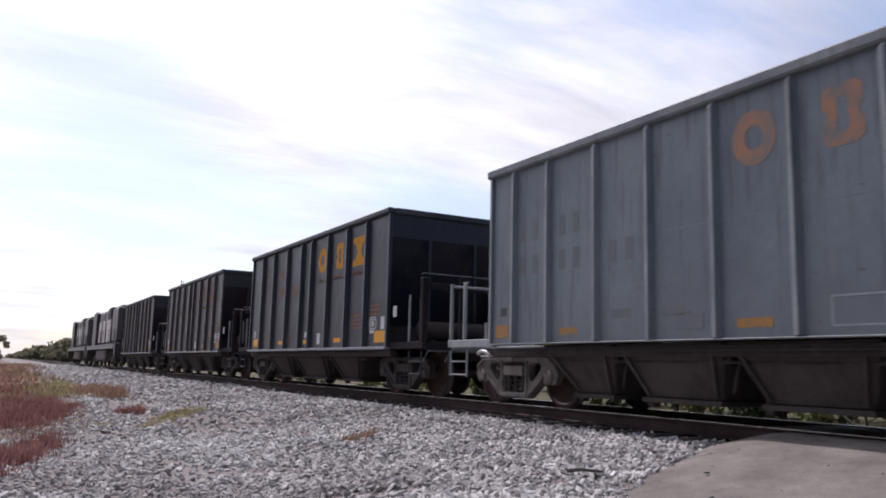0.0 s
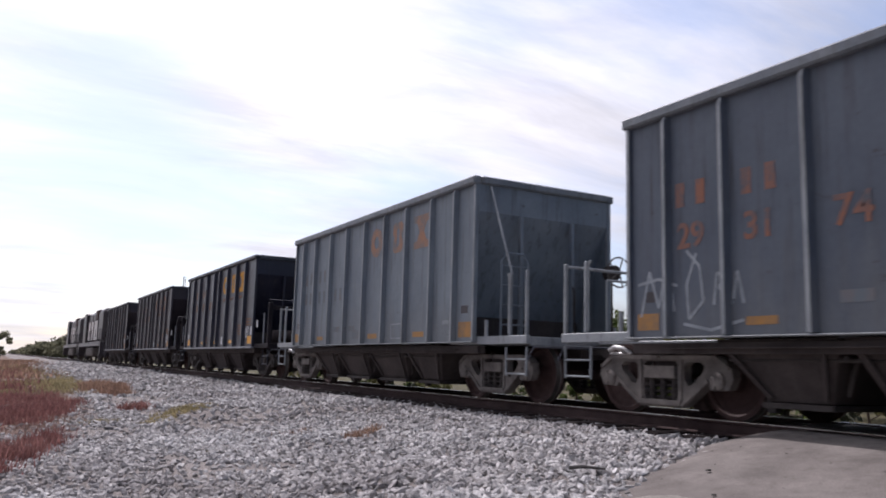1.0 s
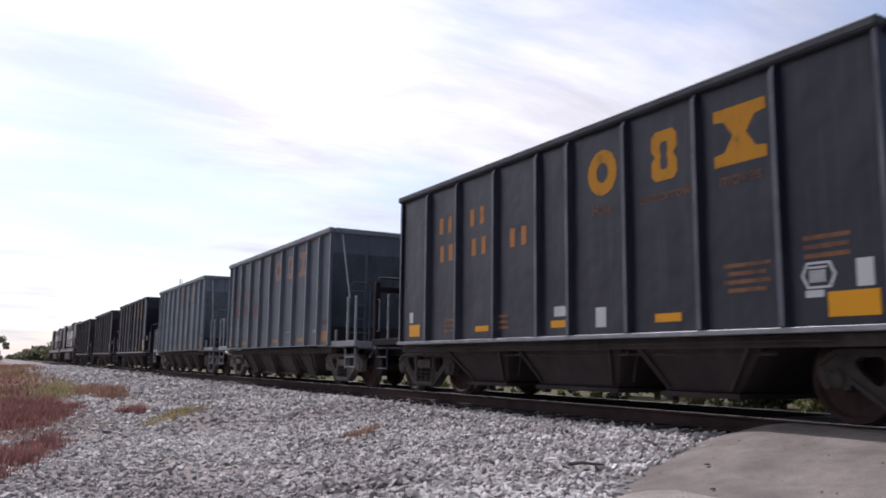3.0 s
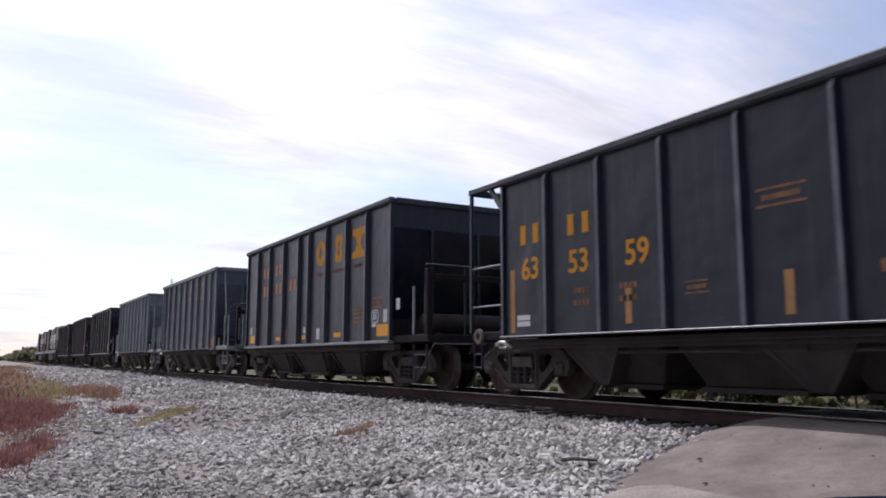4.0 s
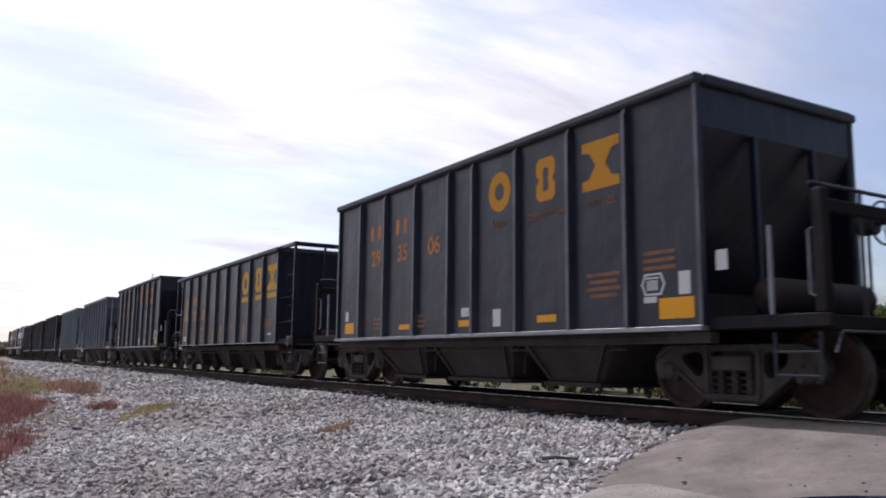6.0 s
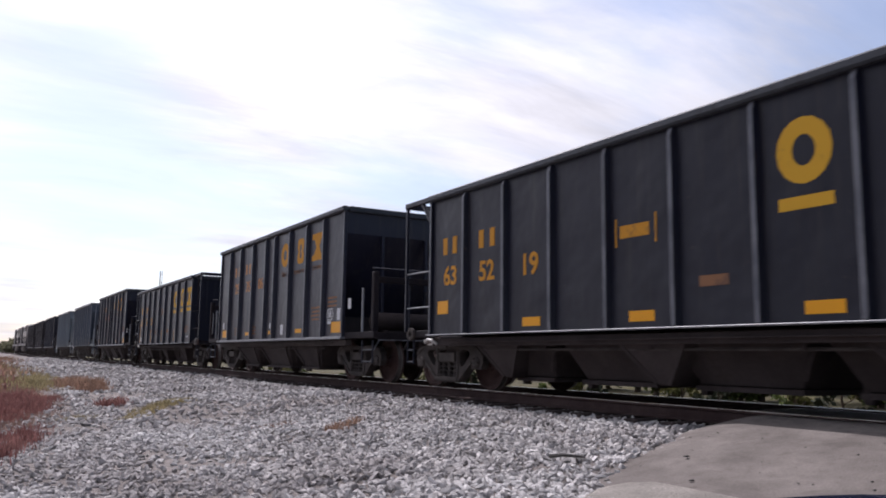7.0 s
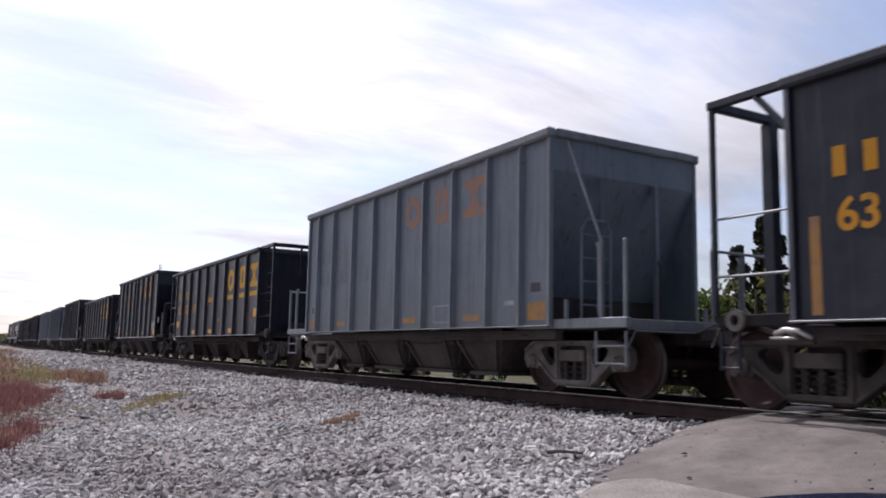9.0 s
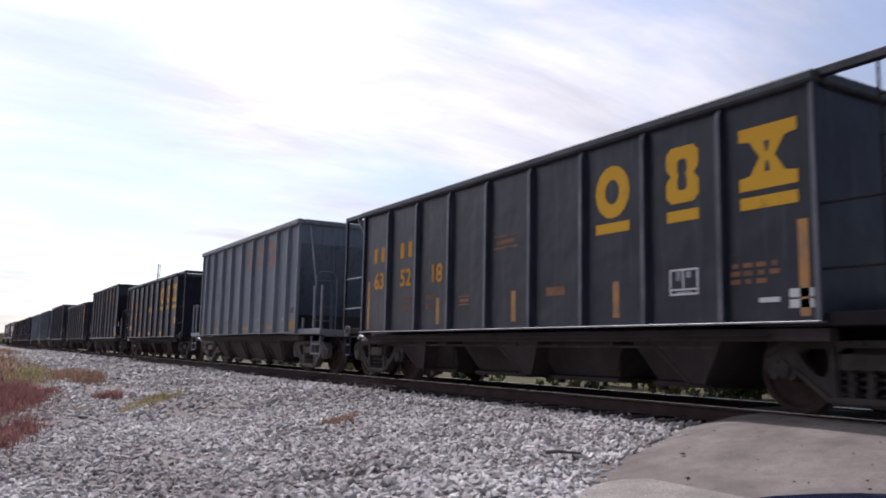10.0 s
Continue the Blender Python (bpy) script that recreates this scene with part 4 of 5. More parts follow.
def dress_short(car, ink, sign, bright, number=()):
    mark(car, "emblem", ring(5.97, 3.10, 0.58, 0.62, 0.17), sign, "amber painted ring emblem")
    mark(car, "emblem", slab(7.10, 3.09, 0.42, 0.62), sign, "amber painted block emblem")
    mark(car, "emblem", waist(8.23, 3.08, 0.70, 0.65), sign, "amber painted hourglass emblem")
    figures(car, ((1.73, 3.0), (1.76, 2.49), (2.80, 3.0), (2.85, 2.49), (4.0, 2.5)), number, ink, "amber painted bar")
    words(car, "How", 5.95, 2.60, 0.20, DIMMED, "faded word How")
    words(car, "tomorrow", 7.10, 2.60, 0.20, DIMMED, "faded word tomorrow")
    words(car, "moves", 8.22, 2.60, 0.22, DIMMED, "faded word moves")
    for a, w, hh in ((0.57, 0.42, 0.22), (2.96, 0.40, 0.09), (5.05, 0.46, 0.10), (7.1, 0.42, 0.10), (9.45, 0.52, 0.24)):
        mark(car, "reflector", [rect(a, 1.10 + hh * 0.25, w, hh)], bright, "orange reflective sticker")
    for a, z, w, hh in ((0.44, 1.40, 0.14, 0.20), (5.03, 1.30, 0.26, 0.14), (5.90, 1.18, 0.20, 0.26), (9.58, 1.44, 0.17, 0.26)):
        mark(car, "placard", [rect(a, z, w, hh)], WHITE, "small white data placard")
    eight = [(-0.13, -0.13), (0.13, -0.13), (0.19, 0), (0.13, 0.13), (-0.13, 0.13), (-0.19, 0)]
    mark(car, "placard", [[[(9.10 + p, 1.45 + q) for p, q in eight], [(9.10 + p * 0.84, 1.45 + q * 0.82) for p, q in eight]], rect(9.05, 1.27, 0.20, 0.07)]
         + [rect(9.02 + 0.045 * k, 1.44, 0.028, 0.12) for k in range(4)] + [rect(9.09, 1.525, 0.2, 0.02)], WHITE, "white six-sided data stencil with small bars")
    mark(car, "stencil_patch", [rect(8.25, 1.64 - 0.09 * k, 0.62 - 0.12 * (k % 2), 0.045) for k in range(4)] + [rect(9.2, 1.82 - 0.09 * k, 0.5, 0.045) for k in range(3)]
         + [rect(1.9, 1.30 - 0.09 * k, 0.4, 0.04) for k in range(3)] + [rect(3.5, 1.30 - 0.09 * k, 0.45, 0.04) for k in range(3)], DIMMED, "faint small stencil bars", "stuff")


def dress_grey(car, ink, sign, extra, number=()):
    mark(car, "emblem", ring(5.16, 3.09, 0.58, 0.62, 0.17), sign, "faded orange ring emblem")
    mark(car, "emblem", slab(6.20, 3.08, 0.44, 0.62), sign, "faded orange block emblem")
    mark(car, "emblem", waist(7.24, 3.07, 0.64, 0.64), sign, "faded orange hourglass emblem")
    figures(car, ((1.02, 2.62), (1.02, 2.12), (1.98, 2.62), (1.98, 2.12), (3.05, 2.12)), number, ink, "faded painted bar")
    for a, w, hh in ((0.32, 0.36, 0.20), (1.98, 0.40, 0.09), (5.1, 0.46, 0.10), (7.2, 0.45, 0.10), (8.92, 0.42, 0.26)):
        mark(car, "reflector", [rect(a, 1.08 + hh * 0.3, w, hh)], DULLOR, "dull orange reflective sticker")
    mark(car, "placard", [rect(8.25, 1.30, 0.24, 0.07)], CHALK, "small pale data plate")
    mark(car, "placard", [border(6.27, 1.19, 0.56, 0.30, 0.02)], CHALK, "thin white stencil frame")
    mark(car, "stencil_patch", [rect(8.9, 1.50, 0.22, 0.13), rect(0.36, 1.44, 0.16, 0.13)], BLACK, "small black data plates", "stuff")
    mark(car, "stencil_patch", [rect(3.05 + 0.9 * k, 1.30, 0.34, 0.12) for k in range(2)] + [rect(4.2, 1.16, 0.4, 0.18)], GHOST, "faint stencil patches", "stuff")
    if extra:       # chalky scrawl
        scrawl(car)


def scrawl(car):
    bm = B()
    h = car["half"]
    for pts in ([(0.2, 1.2), (0.35, 1.75), (0.5, 1.3), (0.65, 1.85), (0.75, 1.25)], [(0.15, 1.6), (0.5, 1.65), (0.8, 1.55)],
                [(0.95, 1.95), (1.15, 1.75), (1.2, 1.35), (0.98, 1.15), (0.95, 1.55), (1.1, 1.9)],
                [(1.35, 1.3), (1.4, 1.65), (1.55, 1.6), (1.42, 1.5), (1.6, 1.3)], [(1.62, 1.35), (1.68, 1.65), (1.76, 1.3)], [(0.9, 1.1), (1.3, 1.02), (1.75, 1.12)]):
        for p, q in zip(pts, pts[1:]):
            beam(bm, (-1.431, h - p[0], p[1]), (-1.431, h - q[0], q[1]), 0.008, 0.035)
    tagged(part("scrawl", bm, CHALK, car, "pale sprayed scrawl"), kind="stuff")


def dress_long(car, orange_box, frame_box, number=()):
    low = 2.10 if orange_box else 2.16
    for a, w, kind in ((7.35, 0.62, "r"), (8.56, 0.48, "s"), (9.68, 0.68, "w")) if orange_box else ((7.34, 0.62, "r"), (8.50, 0.48, "s"), (9.64, 0.70, "w")) if frame_box else ((7.42, 0.62, "r"), (8.57, 0.48, "s"), (9.68, 0.70, "w")):
        polys = ring(a, 2.62, w, 0.68, 0.18) if kind == "r" else slab(a, 2.64, w, 0.66) if kind == "s" else waist(a, 2.63, w, 0.67)
        mark(car, "emblem", polys, YELLOW, "yellow painted emblem shape")
        mark(car, "emblem_bar", [rect(a, low, w * 0.98, 0.13)], YELLOW, "yellow painted bar below the emblem")
        if kind == "w":
            chip = [[(a - 0.035, 2.63 + d * 0.16), (a + 0.035, 2.63 + d * 0.16), (a + 0.012, 2.63 + d * 0.05), (a - 0.012, 2.63 + d * 0.05)] for d in (-1, 1)]
            mark(car, "stencil_patch", chip, BLACK, "small black tapering marks", "stuff", 0.004)
    d = 0.0 if orange_box else 0.06
    figures(car, [(a + d, z) for a, z in ((0.62, 2.42), (0.64, 1.90), (1.74, 2.42), (1.74, 1.90), (2.86, 1.90))], number, AMBER, "amber painted bar", 0.44)
    if orange_box:
        for a, z, w, hh in ((0.40, 1.38, 0.34, 0.22), (10.0, 1.55, 0.44, 0.24)):
            mark(car, "reflector", [rect(a, z, w, hh)], ORANGE, "orange reflective sticker")
        for a in (2.9, 5.1, 7.5):
            mark(car, "reflector", [rect(a, 1.07, 0.42, 0.13)], ORANGE, "orange reflective sticker")
        mark(car, "stencil_patch", [rect(5.0, 2.12, 0.5, 0.16), rect(4.68, 2.12, 0.025, 0.36), rect(5.36, 2.12, 0.025, 0.36)], AMBER, "small amber emblem bar in brackets", "stuff")
    else:
        for a, z, hh in ((0.25, 1.45, 0.95), (3.0 if frame_box else 2.75, 1.25, 0.45), (5.22 if frame_box else 5.05, 1.25, 0.45), (7.40, 1.25, 0.45), (10.02 if frame_box else 10.08, 1.45, 0.95)):
            mark(car, "reflector", [rect(a, z, 0.11, hh)], DULLOR, "upright orange reflective strip")
        small = [rect(a0 + 0.085 * j, z0 - 0.16 * k, 0.06 if (j + k) % 2 else 0.045, 0.075) for a0, z0 in ((1.72, 1.50), (2.62, 1.50)) for k in range(2) for j in range(4)]
        mark(car, "stencil_patch", small + [rect(3.85, 1.46, 0.34, 0.02), rect(3.85, 1.33, 0.34, 0.02), rect(3.85, 1.395, 0.28, 0.05)], DIMMED, "faded small stencil rows", "stuff")
        mark(car, "stencil_patch", [rect(5.0, 2.15, 0.6, 0.03), rect(5.0, 2.33, 0.6, 0.03), rect(5.0, 2.24, 0.45, 0.06)], DIMMED, "faint painted bars", "stuff")
    mark(car, "placard", [rect(10.05, 1.12, 0.24, 0.24)] if orange_box else [rect(9.98, 1.10, 0.26, 0.085), rect(9.98, 1.205, 0.26, 0.085), rect(9.62, 1.15, 0.24, 0.05)] if frame_box else [rect(9.62, 1.15, 0.24, 0.05)], GHOST if orange_box else WHITE, "small white data placard")
    mark(car, "stencil_patch", [rect(9.21 + 0.16 * j, 1.52 - 0.085 * k, 0.12 if (j + k) % 3 else 0.07, 0.05) for k in range(3) for j in range(4 if k < 2 else 3)] + [rect(6.2, 1.42, 0.4, 0.12)], DIMMED, "faint small stencil bars", "stuff")
    if not orange_box and not frame_box:
        mark(car, "placard", [rect(0.52, 1.10, 0.32, 0.075), rect(0.52, 1.19, 0.32, 0.075)], WHITE, "pale data placard by the corner")
    if frame_box:
        mark(car, "placard", [border(8.5, 1.40, 0.42, 0.30, 0.022), rect(8.49, 1.43, 0.02, 0.2), rect(8.5, 1.315, 0.38, 0.02)], WHITE, "white painted inspection frame")
        mark(car, "stencil_patch", [rect(8.42, 1.47, 0.06, 0.10), rect(8.57, 1.48, 0.06, 0.07), rect(8.5, 1.283, 0.22, 0.018)], CHALK, "small chalky stencil bars in the frame", "stuff")


def place_car(car, front, rear, label):
    tagged(car, label, "hopper car", "hopper cars of the train")
    TRAIN.append((car, (front + rear) / 2))
    return car


bases = {k: hopper(k) for k in ("short", "short_black", "grey", "grey_dim", "grey_brake_ahead", "long", "long_black")}
half = {"short": 4.925, "grey": 4.625, "long": 5.1}
DARK = "dark navy steel open hopper car with worn amber markings"
PALE = "weathered blue-grey steel hopper car with faded orange markings"
CAGE = "dark slate-blue steel hopper car with open end frames and yellow markings"
ORDER = [  # kind, front end, paint of the emblem, label
    ("short_black", 51.9, "dull", "dark brown-black hopper car behind the locomotives"), ("short_black", 38.1, "dull", "dark hopper car with faded markings"),
    ("short", 24.5, "half", DARK), ("grey", 10.80, "faded", PALE), ("grey_dim", -2.20, "scrawl", "weathered blue-grey hopper car with orange markings and sprayed scrawl"),
    ("short", -15.27, "amber", DARK), ("long", -29.05, "strips", CAGE), ("short", -43.12, "amber", DARK), ("long_black", -56.78, "boxes", CAGE),
    ("grey_brake_ahead", -70.80, "ghost", PALE), ("long", -83.86, "frame", "slate-blue hopper car with yellow markings and white inspection frame")]
FIGURES = {-2.20: ("29", "31", "74"), -70.80: ("", "30", ""), -29.05: ("63", "53", "59"), -43.12: ("29", "35", "06"), -56.78: ("63", "52", "19"), -83.86: ("63", "52", "18")}
cars = []
for kind, front, dress, label in ORDER:
    cars.append((copy_thing(bases[kind], Matrix()), kind.split("_")[0], front, dress, label))
for c in bases.values():
    for o in list(c.children_recursive) + [c]:
        bpy.data.objects.remove(o)
WHEELS.clear()
for car, kind, front, dress, label in cars:
    car["half"] = half[kind]
    place_car(car, front, front - 2 * half[kind], label)
    for tr in car.children:
        if tr.name.split(".")[0] == "truck":
            sets = [w for w in tr.children if w.name.split(".")[0] == "wheelset"]
            for w, s in zip(sets, (-1, 1)):
                WHEELS.append((w, s * 0.92, 0.457, 0.457))
    if kind == "short":
        dress_short(car, DIMMED if dress in ("dull", "half") else MELLOW, DIMMED if dress == "dull" else AMBER, DULLOR if dress == "dull" else ORANGE, FIGURES.get(front, ()))
    elif kind == "grey":
        dress_grey(car, RUSTY if dress == "scrawl" else GHOST, WORNOR if dress == "ghost" else FADED, dress == "scrawl", FIGURES.get(front, ()))
    else:
        dress_long(car, dress == "boxes", dress == "frame", FIGURES.get(front, ()))
    del car["half"]
MAST = (28.6, 147.3, 15.7)   # place and height of the radio mast


# ---- locomotives ----
def locomotive(front, tail):
    loco = new("locomotive")
    tagged(loco, "black and silver diesel locomotive with rusty red patches" if tail else "black diesel locomotive with pale cab", "locomotive", "locomotives of the train")
    h = 8.8
    bm = B()
    box(bm, -1.50, 1.50, -h + 0.6, h - 0.6, 1.25, 1.58)
    part("frame", bm, BLACK, loco, "black locomotive frame", 0.03)
    for x in (-1.512, 1.502):
        bm = B()
        box(bm, x, x + 0.010, -h + 0.9, h - 0.9, 1.27, 1.42)
        part("sill_stripe", bm, POST, loco, "worn grey stripe along the frame")
    for e in (-1, 1):
        bm = B()
        prism(bm, [(e * (h - 0.62), 1.58), (e * h, 1.58), (e * h, 0.72), (e * (h - 0.15), 0.45), (e * (h - 0.62), 1.2)], -1.48, 1.48)
        part("pilot", bm, BLACK, loco, "", 0.02)
        coupler(loco, e * h, e, CASTD)
        truck(loco, e * 5.4, 1.37, CASTD, "truck")
        bm = B()
        for x in (-1.40, 1.40):
            rod(bm, [(x, e * (h - 0.08), 0.5), (x, e * (h - 0.08), 2.55)], 0.03, 6)
        rod(bm, [(-1.40, e * (h - 0.08), 2.5), (1.40, e * (h - 0.08), 2.5)], 0.025, 6)
        part("handrail", bm, BLACK, loco)
    bm = B()
    box(bm, -1.38, 1.38, -2.6, 2.6, 0.45, 1.24)
    part("fuel_tank", bm, CAST, loco, "long dusty fuel tank", 0.12)
    # long hood: three bays of different paint
    for y0, y1, top, mt, nm in ((-h + 1.0, -4.6, 4.16, BLACK, "radiator hood"), (-4.6, -0.6, 4.12, BLACK, "black engine hood"), (-0.6, 2.8, 4.12, BLACK, "black engine hood")):
        bm = B()
        w = 1.28
        prism(bm, [(y0, 1.58), (y1, 1.58), (y1, top), (y0, top)], -w, w)
        part("hood", bm, mt, loco, nm, 0.26)
    for k in range(9):
        s = -4.2 + 0.75 * k
        bm = B()
        box(bm, 1.29, 1.306, s, s + 0.66, 1.75, 3.3)
        part("hood_door", bm, BLACK, loco)
        bm = B()
        box(bm, -1.305, -1.289, s, s + 0.66, 1.75, 3.3)
        part("hood_door", bm, (SILVER, SILVER, SILVER, BROWN, SILVER, SILVER, BROWN, SILVER, SILVER)[k] if tail else (BLACK, BROWN, SILVER, BLACK, SILVER, SILVER, BROWN, SILVER, BLACK)[k], loco, "", 0.0)
    for y in (-7.0, -5.9):
        bm = B()
        rod(bm, [(0, y, 4.08), (0, y, 4.26)], 0.52, 18)
        part("roof_fan", bm, BLACK, loco, "round roof fan")
    bm = B()
    box(bm, -0.35, 0.35, 0.2, 1.3, 3.95, 4.22)
    part("exhaust_stack", bm, BROWN, loco, "rusty exhaust hood", 0.04)
    bm = B()
    box(bm, -1.33, 1.33, -4.4, -2.6, 3.3, 4.16)
    part("blower_housing", bm, BROWN, loco, "rusty red housing", 0.10)
    bm = B()
    prism(bm, [(2.8, 1.58), (5.2, 1.58), (5.2, 3.75), (4.8, 4.10), (3.1, 4.14), (2.8, 4.0)], -1.48, 1.48)
    cab = part("cab", bm, BLACK, loco, "tall dark driving cab", 0.05)
    # pale grey panes: the reflection is put into the colour
    for x in (-1.492, 1.484):
        for y in (3.2, 4.2):
            bm = B()
            box(bm, x, x + 0.008, y, y + 0.65, 3.0, 3.65)
            part("window", bm, GREYL, cab, "cab window, its pale reflection painted in grey")
    bm = B()
    prism(bm, [(5.2, 1.58), (7.6, 1.58), (7.6, 2.75), (7.2, 3.1), (5.2, 3.3)], -1.2, 1.2)
    part("short_hood", bm, BLACK, loco, "black short hood", 0.12)
    for s in (-1, 1):
        bm = B()
        for k in range(10):
            y = -h + 1.0 + k * 1.55
            rod(bm, [(s * 1.44, y, 1.58), (s * 1.44, y, 2.55)], 0.02, 5)
        rod(bm, [(s * 1.44, -h + 1.0, 2.55), (s * 1.44, h - 3.7, 2.55)], 0.02, 5)
        part("handrail", bm, BLACK, loco)
    TRAIN.append((loco, front - h))


locomotive(91.6, False)
locomotive(72.9, True)
for loco, at in TRAIN[-2:]:
    for tr in loco.children:
        if tr.name.split(".")[0] == "truck":
            for w, s in zip([w for w in tr.children if w.name.split(".")[0] == "wheelset"], (-1, 1)):
                WHEELS.append((w, s * 1.37, 0.457, 0.457))


# ---- ground ----
def lerp(x, pts):
    return float(np.interp(x, [p[0] for p in pts], [p[1] for p in pts]))


PROFILE = [(-400, -0.2), (-20, 0.0), (-2, 0.06), (1, 0.16), (3, 0.25), (4.6, 0.35), (5.6, 0.46), (6.3, 0.53), (7.0, 0.565), (7.5, 0.585), (9.3, 0.585), (10.6, 0.55), (12.2, 0.25), (14, 0.15), (60, 0.1), (600, 0.1)]


def road_edge(x):
    """How far the paving reaches along the line, by the distance from the track."""
    return lerp(x, [(1.6, 3.0), (3.5, 4.25), (4.1, 4.62), (4.5, 5.12), (4.75, 5.36), (5.2, 5.64), (5.66, 5.80), (6.0, 5.89), (6.4, 6.06), (6.8, 6.22), (7.05, 6.25), (7.6, 6.3)])


def level(x, y):
    base = lerp(x, PROFILE)
    if 1.8 < x < 7.7 and y < road_edge(x) - 0.12:
        base -= 0.14
    bump = 0.035 * noise.noise((x * 0.5, y * 0.4, 0)) + 0.02 * noise.noise((x * 1.7, y * 1.5, 3))
    k = 0.15 if 6.3 < x < 10.6 else 1.0
    # a swell of dumped stone along the shoulder
    swell = lerp(x, [(2.2, 0), (3.6, 1), (6.0, 1), (7.0, 0)]) * lerp(y + 0.25 * noise.noise((x * 1.2, y * 0.3, 8)), [(12.0, 0), (13.2, 0.35), (14.6, 0.95), (15.4, 1), (18, 0.6), (25, 0)])
    dip = 0.05 * noise.noise((x * 0.9, y * 0.35, 12)) if 1.5 < x < 6.3 and y > 6.5 else 0.0
    return base + bump * k + 0.13 * swell + dip


def ground():
    xs = sorted(set([-1500, -700, -300, -120, -60, -35, -22, -15] + [round(-10 + 0.35 * k, 3) for k in range(75)] + [17, 20, 25, 32, 45, 70, 120, 300, 700, 1500]))
    ys = sorted(set([-1500, -600, -200, -80, -40, -20, -10, -5] + [round(-2 + 0.4 * k, 3) for k in range(80)] + [32, 35, 39, 44, 50, 58, 68, 80, 95, 115, 140, 180, 240, 330, 500, 900, 2500]))
    verts = [(x, y, level(x, y) if abs(x) < 200 and abs(y) < 400 else lerp(x, PROFILE)) for y in ys for x in xs]
    n = len(xs)
    faces = [(j * n + i, j * n + i + 1, (j + 1) * n + i + 1, (j + 1) * n + i) for j in range(len(ys) - 1) for i in range(n - 1)]
    me = bare("ground", verts, faces, SOIL)
    me.materials.append(FIELD)
    me.materials.append(VERGE)
    for p in me.polygons:
        p.use_smooth = True
        x, y, _ = p.center
        field = x < lerp(y, [(9, 0.2), (13, 0.9), (21, 1.8), (44, 2.2), (80, 3.0)]) + 0.5 * noise.noise((x * 0.4, y * 0.3, 9)) and y > 13.5 or x < -4 or x > 11.6
        p.material_index = 2 if x > 11.2 else 1 if field and x < 6.0 else 0
    return tagged(new("ground", me), "gravel ground with dry grass beside the railway", kind="structure")


ground()


def sheet(name, outline_fn, xs, ys, material, label, depth=0.12):
    """A thick paved sheet over a grid; outline_fn gives (x, y, z)."""
    top = [outline_fn(a, b) for b in ys for a in xs]
    n, m = len(xs), len(ys)
    low = [(x, y, z - depth) for x, y, z in top]
    k = len(top)
    faces = [(j * n + i, j * n + i + 1, (j + 1) * n + i + 1, (j + 1) * n + i) for j in range(m - 1) for i in range(n - 1)]
    edge = [i for i in range(n)] + [j * n + n - 1 for j in range(1, m)] + [(m - 1) * n + i for i in range(n - 2, -1, -1)] + [j * n for j in range(m - 2, 0, -1)]
    faces += [(edge[i], edge[i] + k, edge[(i + 1) % len(edge)] + k, edge[(i + 1) % len(edge)]) for i in range(len(edge))]
    me = bare(name, top + low, faces, material)
    for p in me.polygons:
        p.use_smooth = True
    return tagged(new(name, me), label, kind="structure")


ROAD = [(2.0, 0.24), (4.2, 0.33), (5.0, 0.42), (6.0, 0.58), (6.8, 0.70), (7.4, 0.775), (7.55, 0.785)]
STEPS = [k / 24 for k in range(25)]


def asphalt(u, v):
    x = 4.25 + u * 3.27
    # ragged far edge, running from the apron up to the rail
    edge = road_edge(x) + 0.05 * noise.noise((x * 3.1, 0, 5))
    y = -9 + (edge + 9) * v
    k = max(0.0, (v - 0.955) / 0.045)
    return x + (0.12 * noise.noise((y * 0.9, 2, 2)) if u == 0 else 0), y, lerp(x, ROAD) + 0.012 * noise.noise((x, y, 1)) - 0.08 * k * k * (0.3 + u)


sheet("road", asphalt, STEPS, [1 - (1 - k / 40) ** 2 for k in range(41)], ASPHALT, "worn grey-brown asphalt ramp at the level crossing")


def apron(u, v):
    edge = lerp(u, [(0, 3.0), (0.6, 4.35), (0.74, 4.72), (0.83, 4.92), (0.91, 4.88), (0.965, 4.70), (1, 4.3)]) + 0.04 * noise.noise((u * 9, 0, 4))
    x, y = 1.6 + 3.25 * u, -9 + (edge + 9) * v
    return x, y, lerp(x, ROAD) + 0.022 - (0.05 if v == 1 or u in (0, 1) else 0)


sheet("pavement", apron, STEPS, [1 - (1 - k / 30) ** 2 for k in range(31)], APRON, "pale sandy old pavement beside the crossing")


def crossing(u, v):
    x, y = 7.73 + u * 1.26, -9 + 15.4 * v
    return x, y, 0.785 + 0.006 * noise.noise((x * 2, y * 2, 0))


sheet("crossing", crossing, STEPS, STEPS, ASPHALT, "asphalt between the rails of the crossing")


def beyond(u, v):
    x = 9.20 + u * 16
    return x, -9 + 15.6 * v, lerp(x, [(9.2, 0.785), (10.2, 0.75), (13, 0.45), (26, 0.22)]) + 0.01 * noise.noise((x, v * 15, 6))


sheet("road", beyond, STEPS, STEPS, ASPHALT, "asphalt road beyond the crossing")


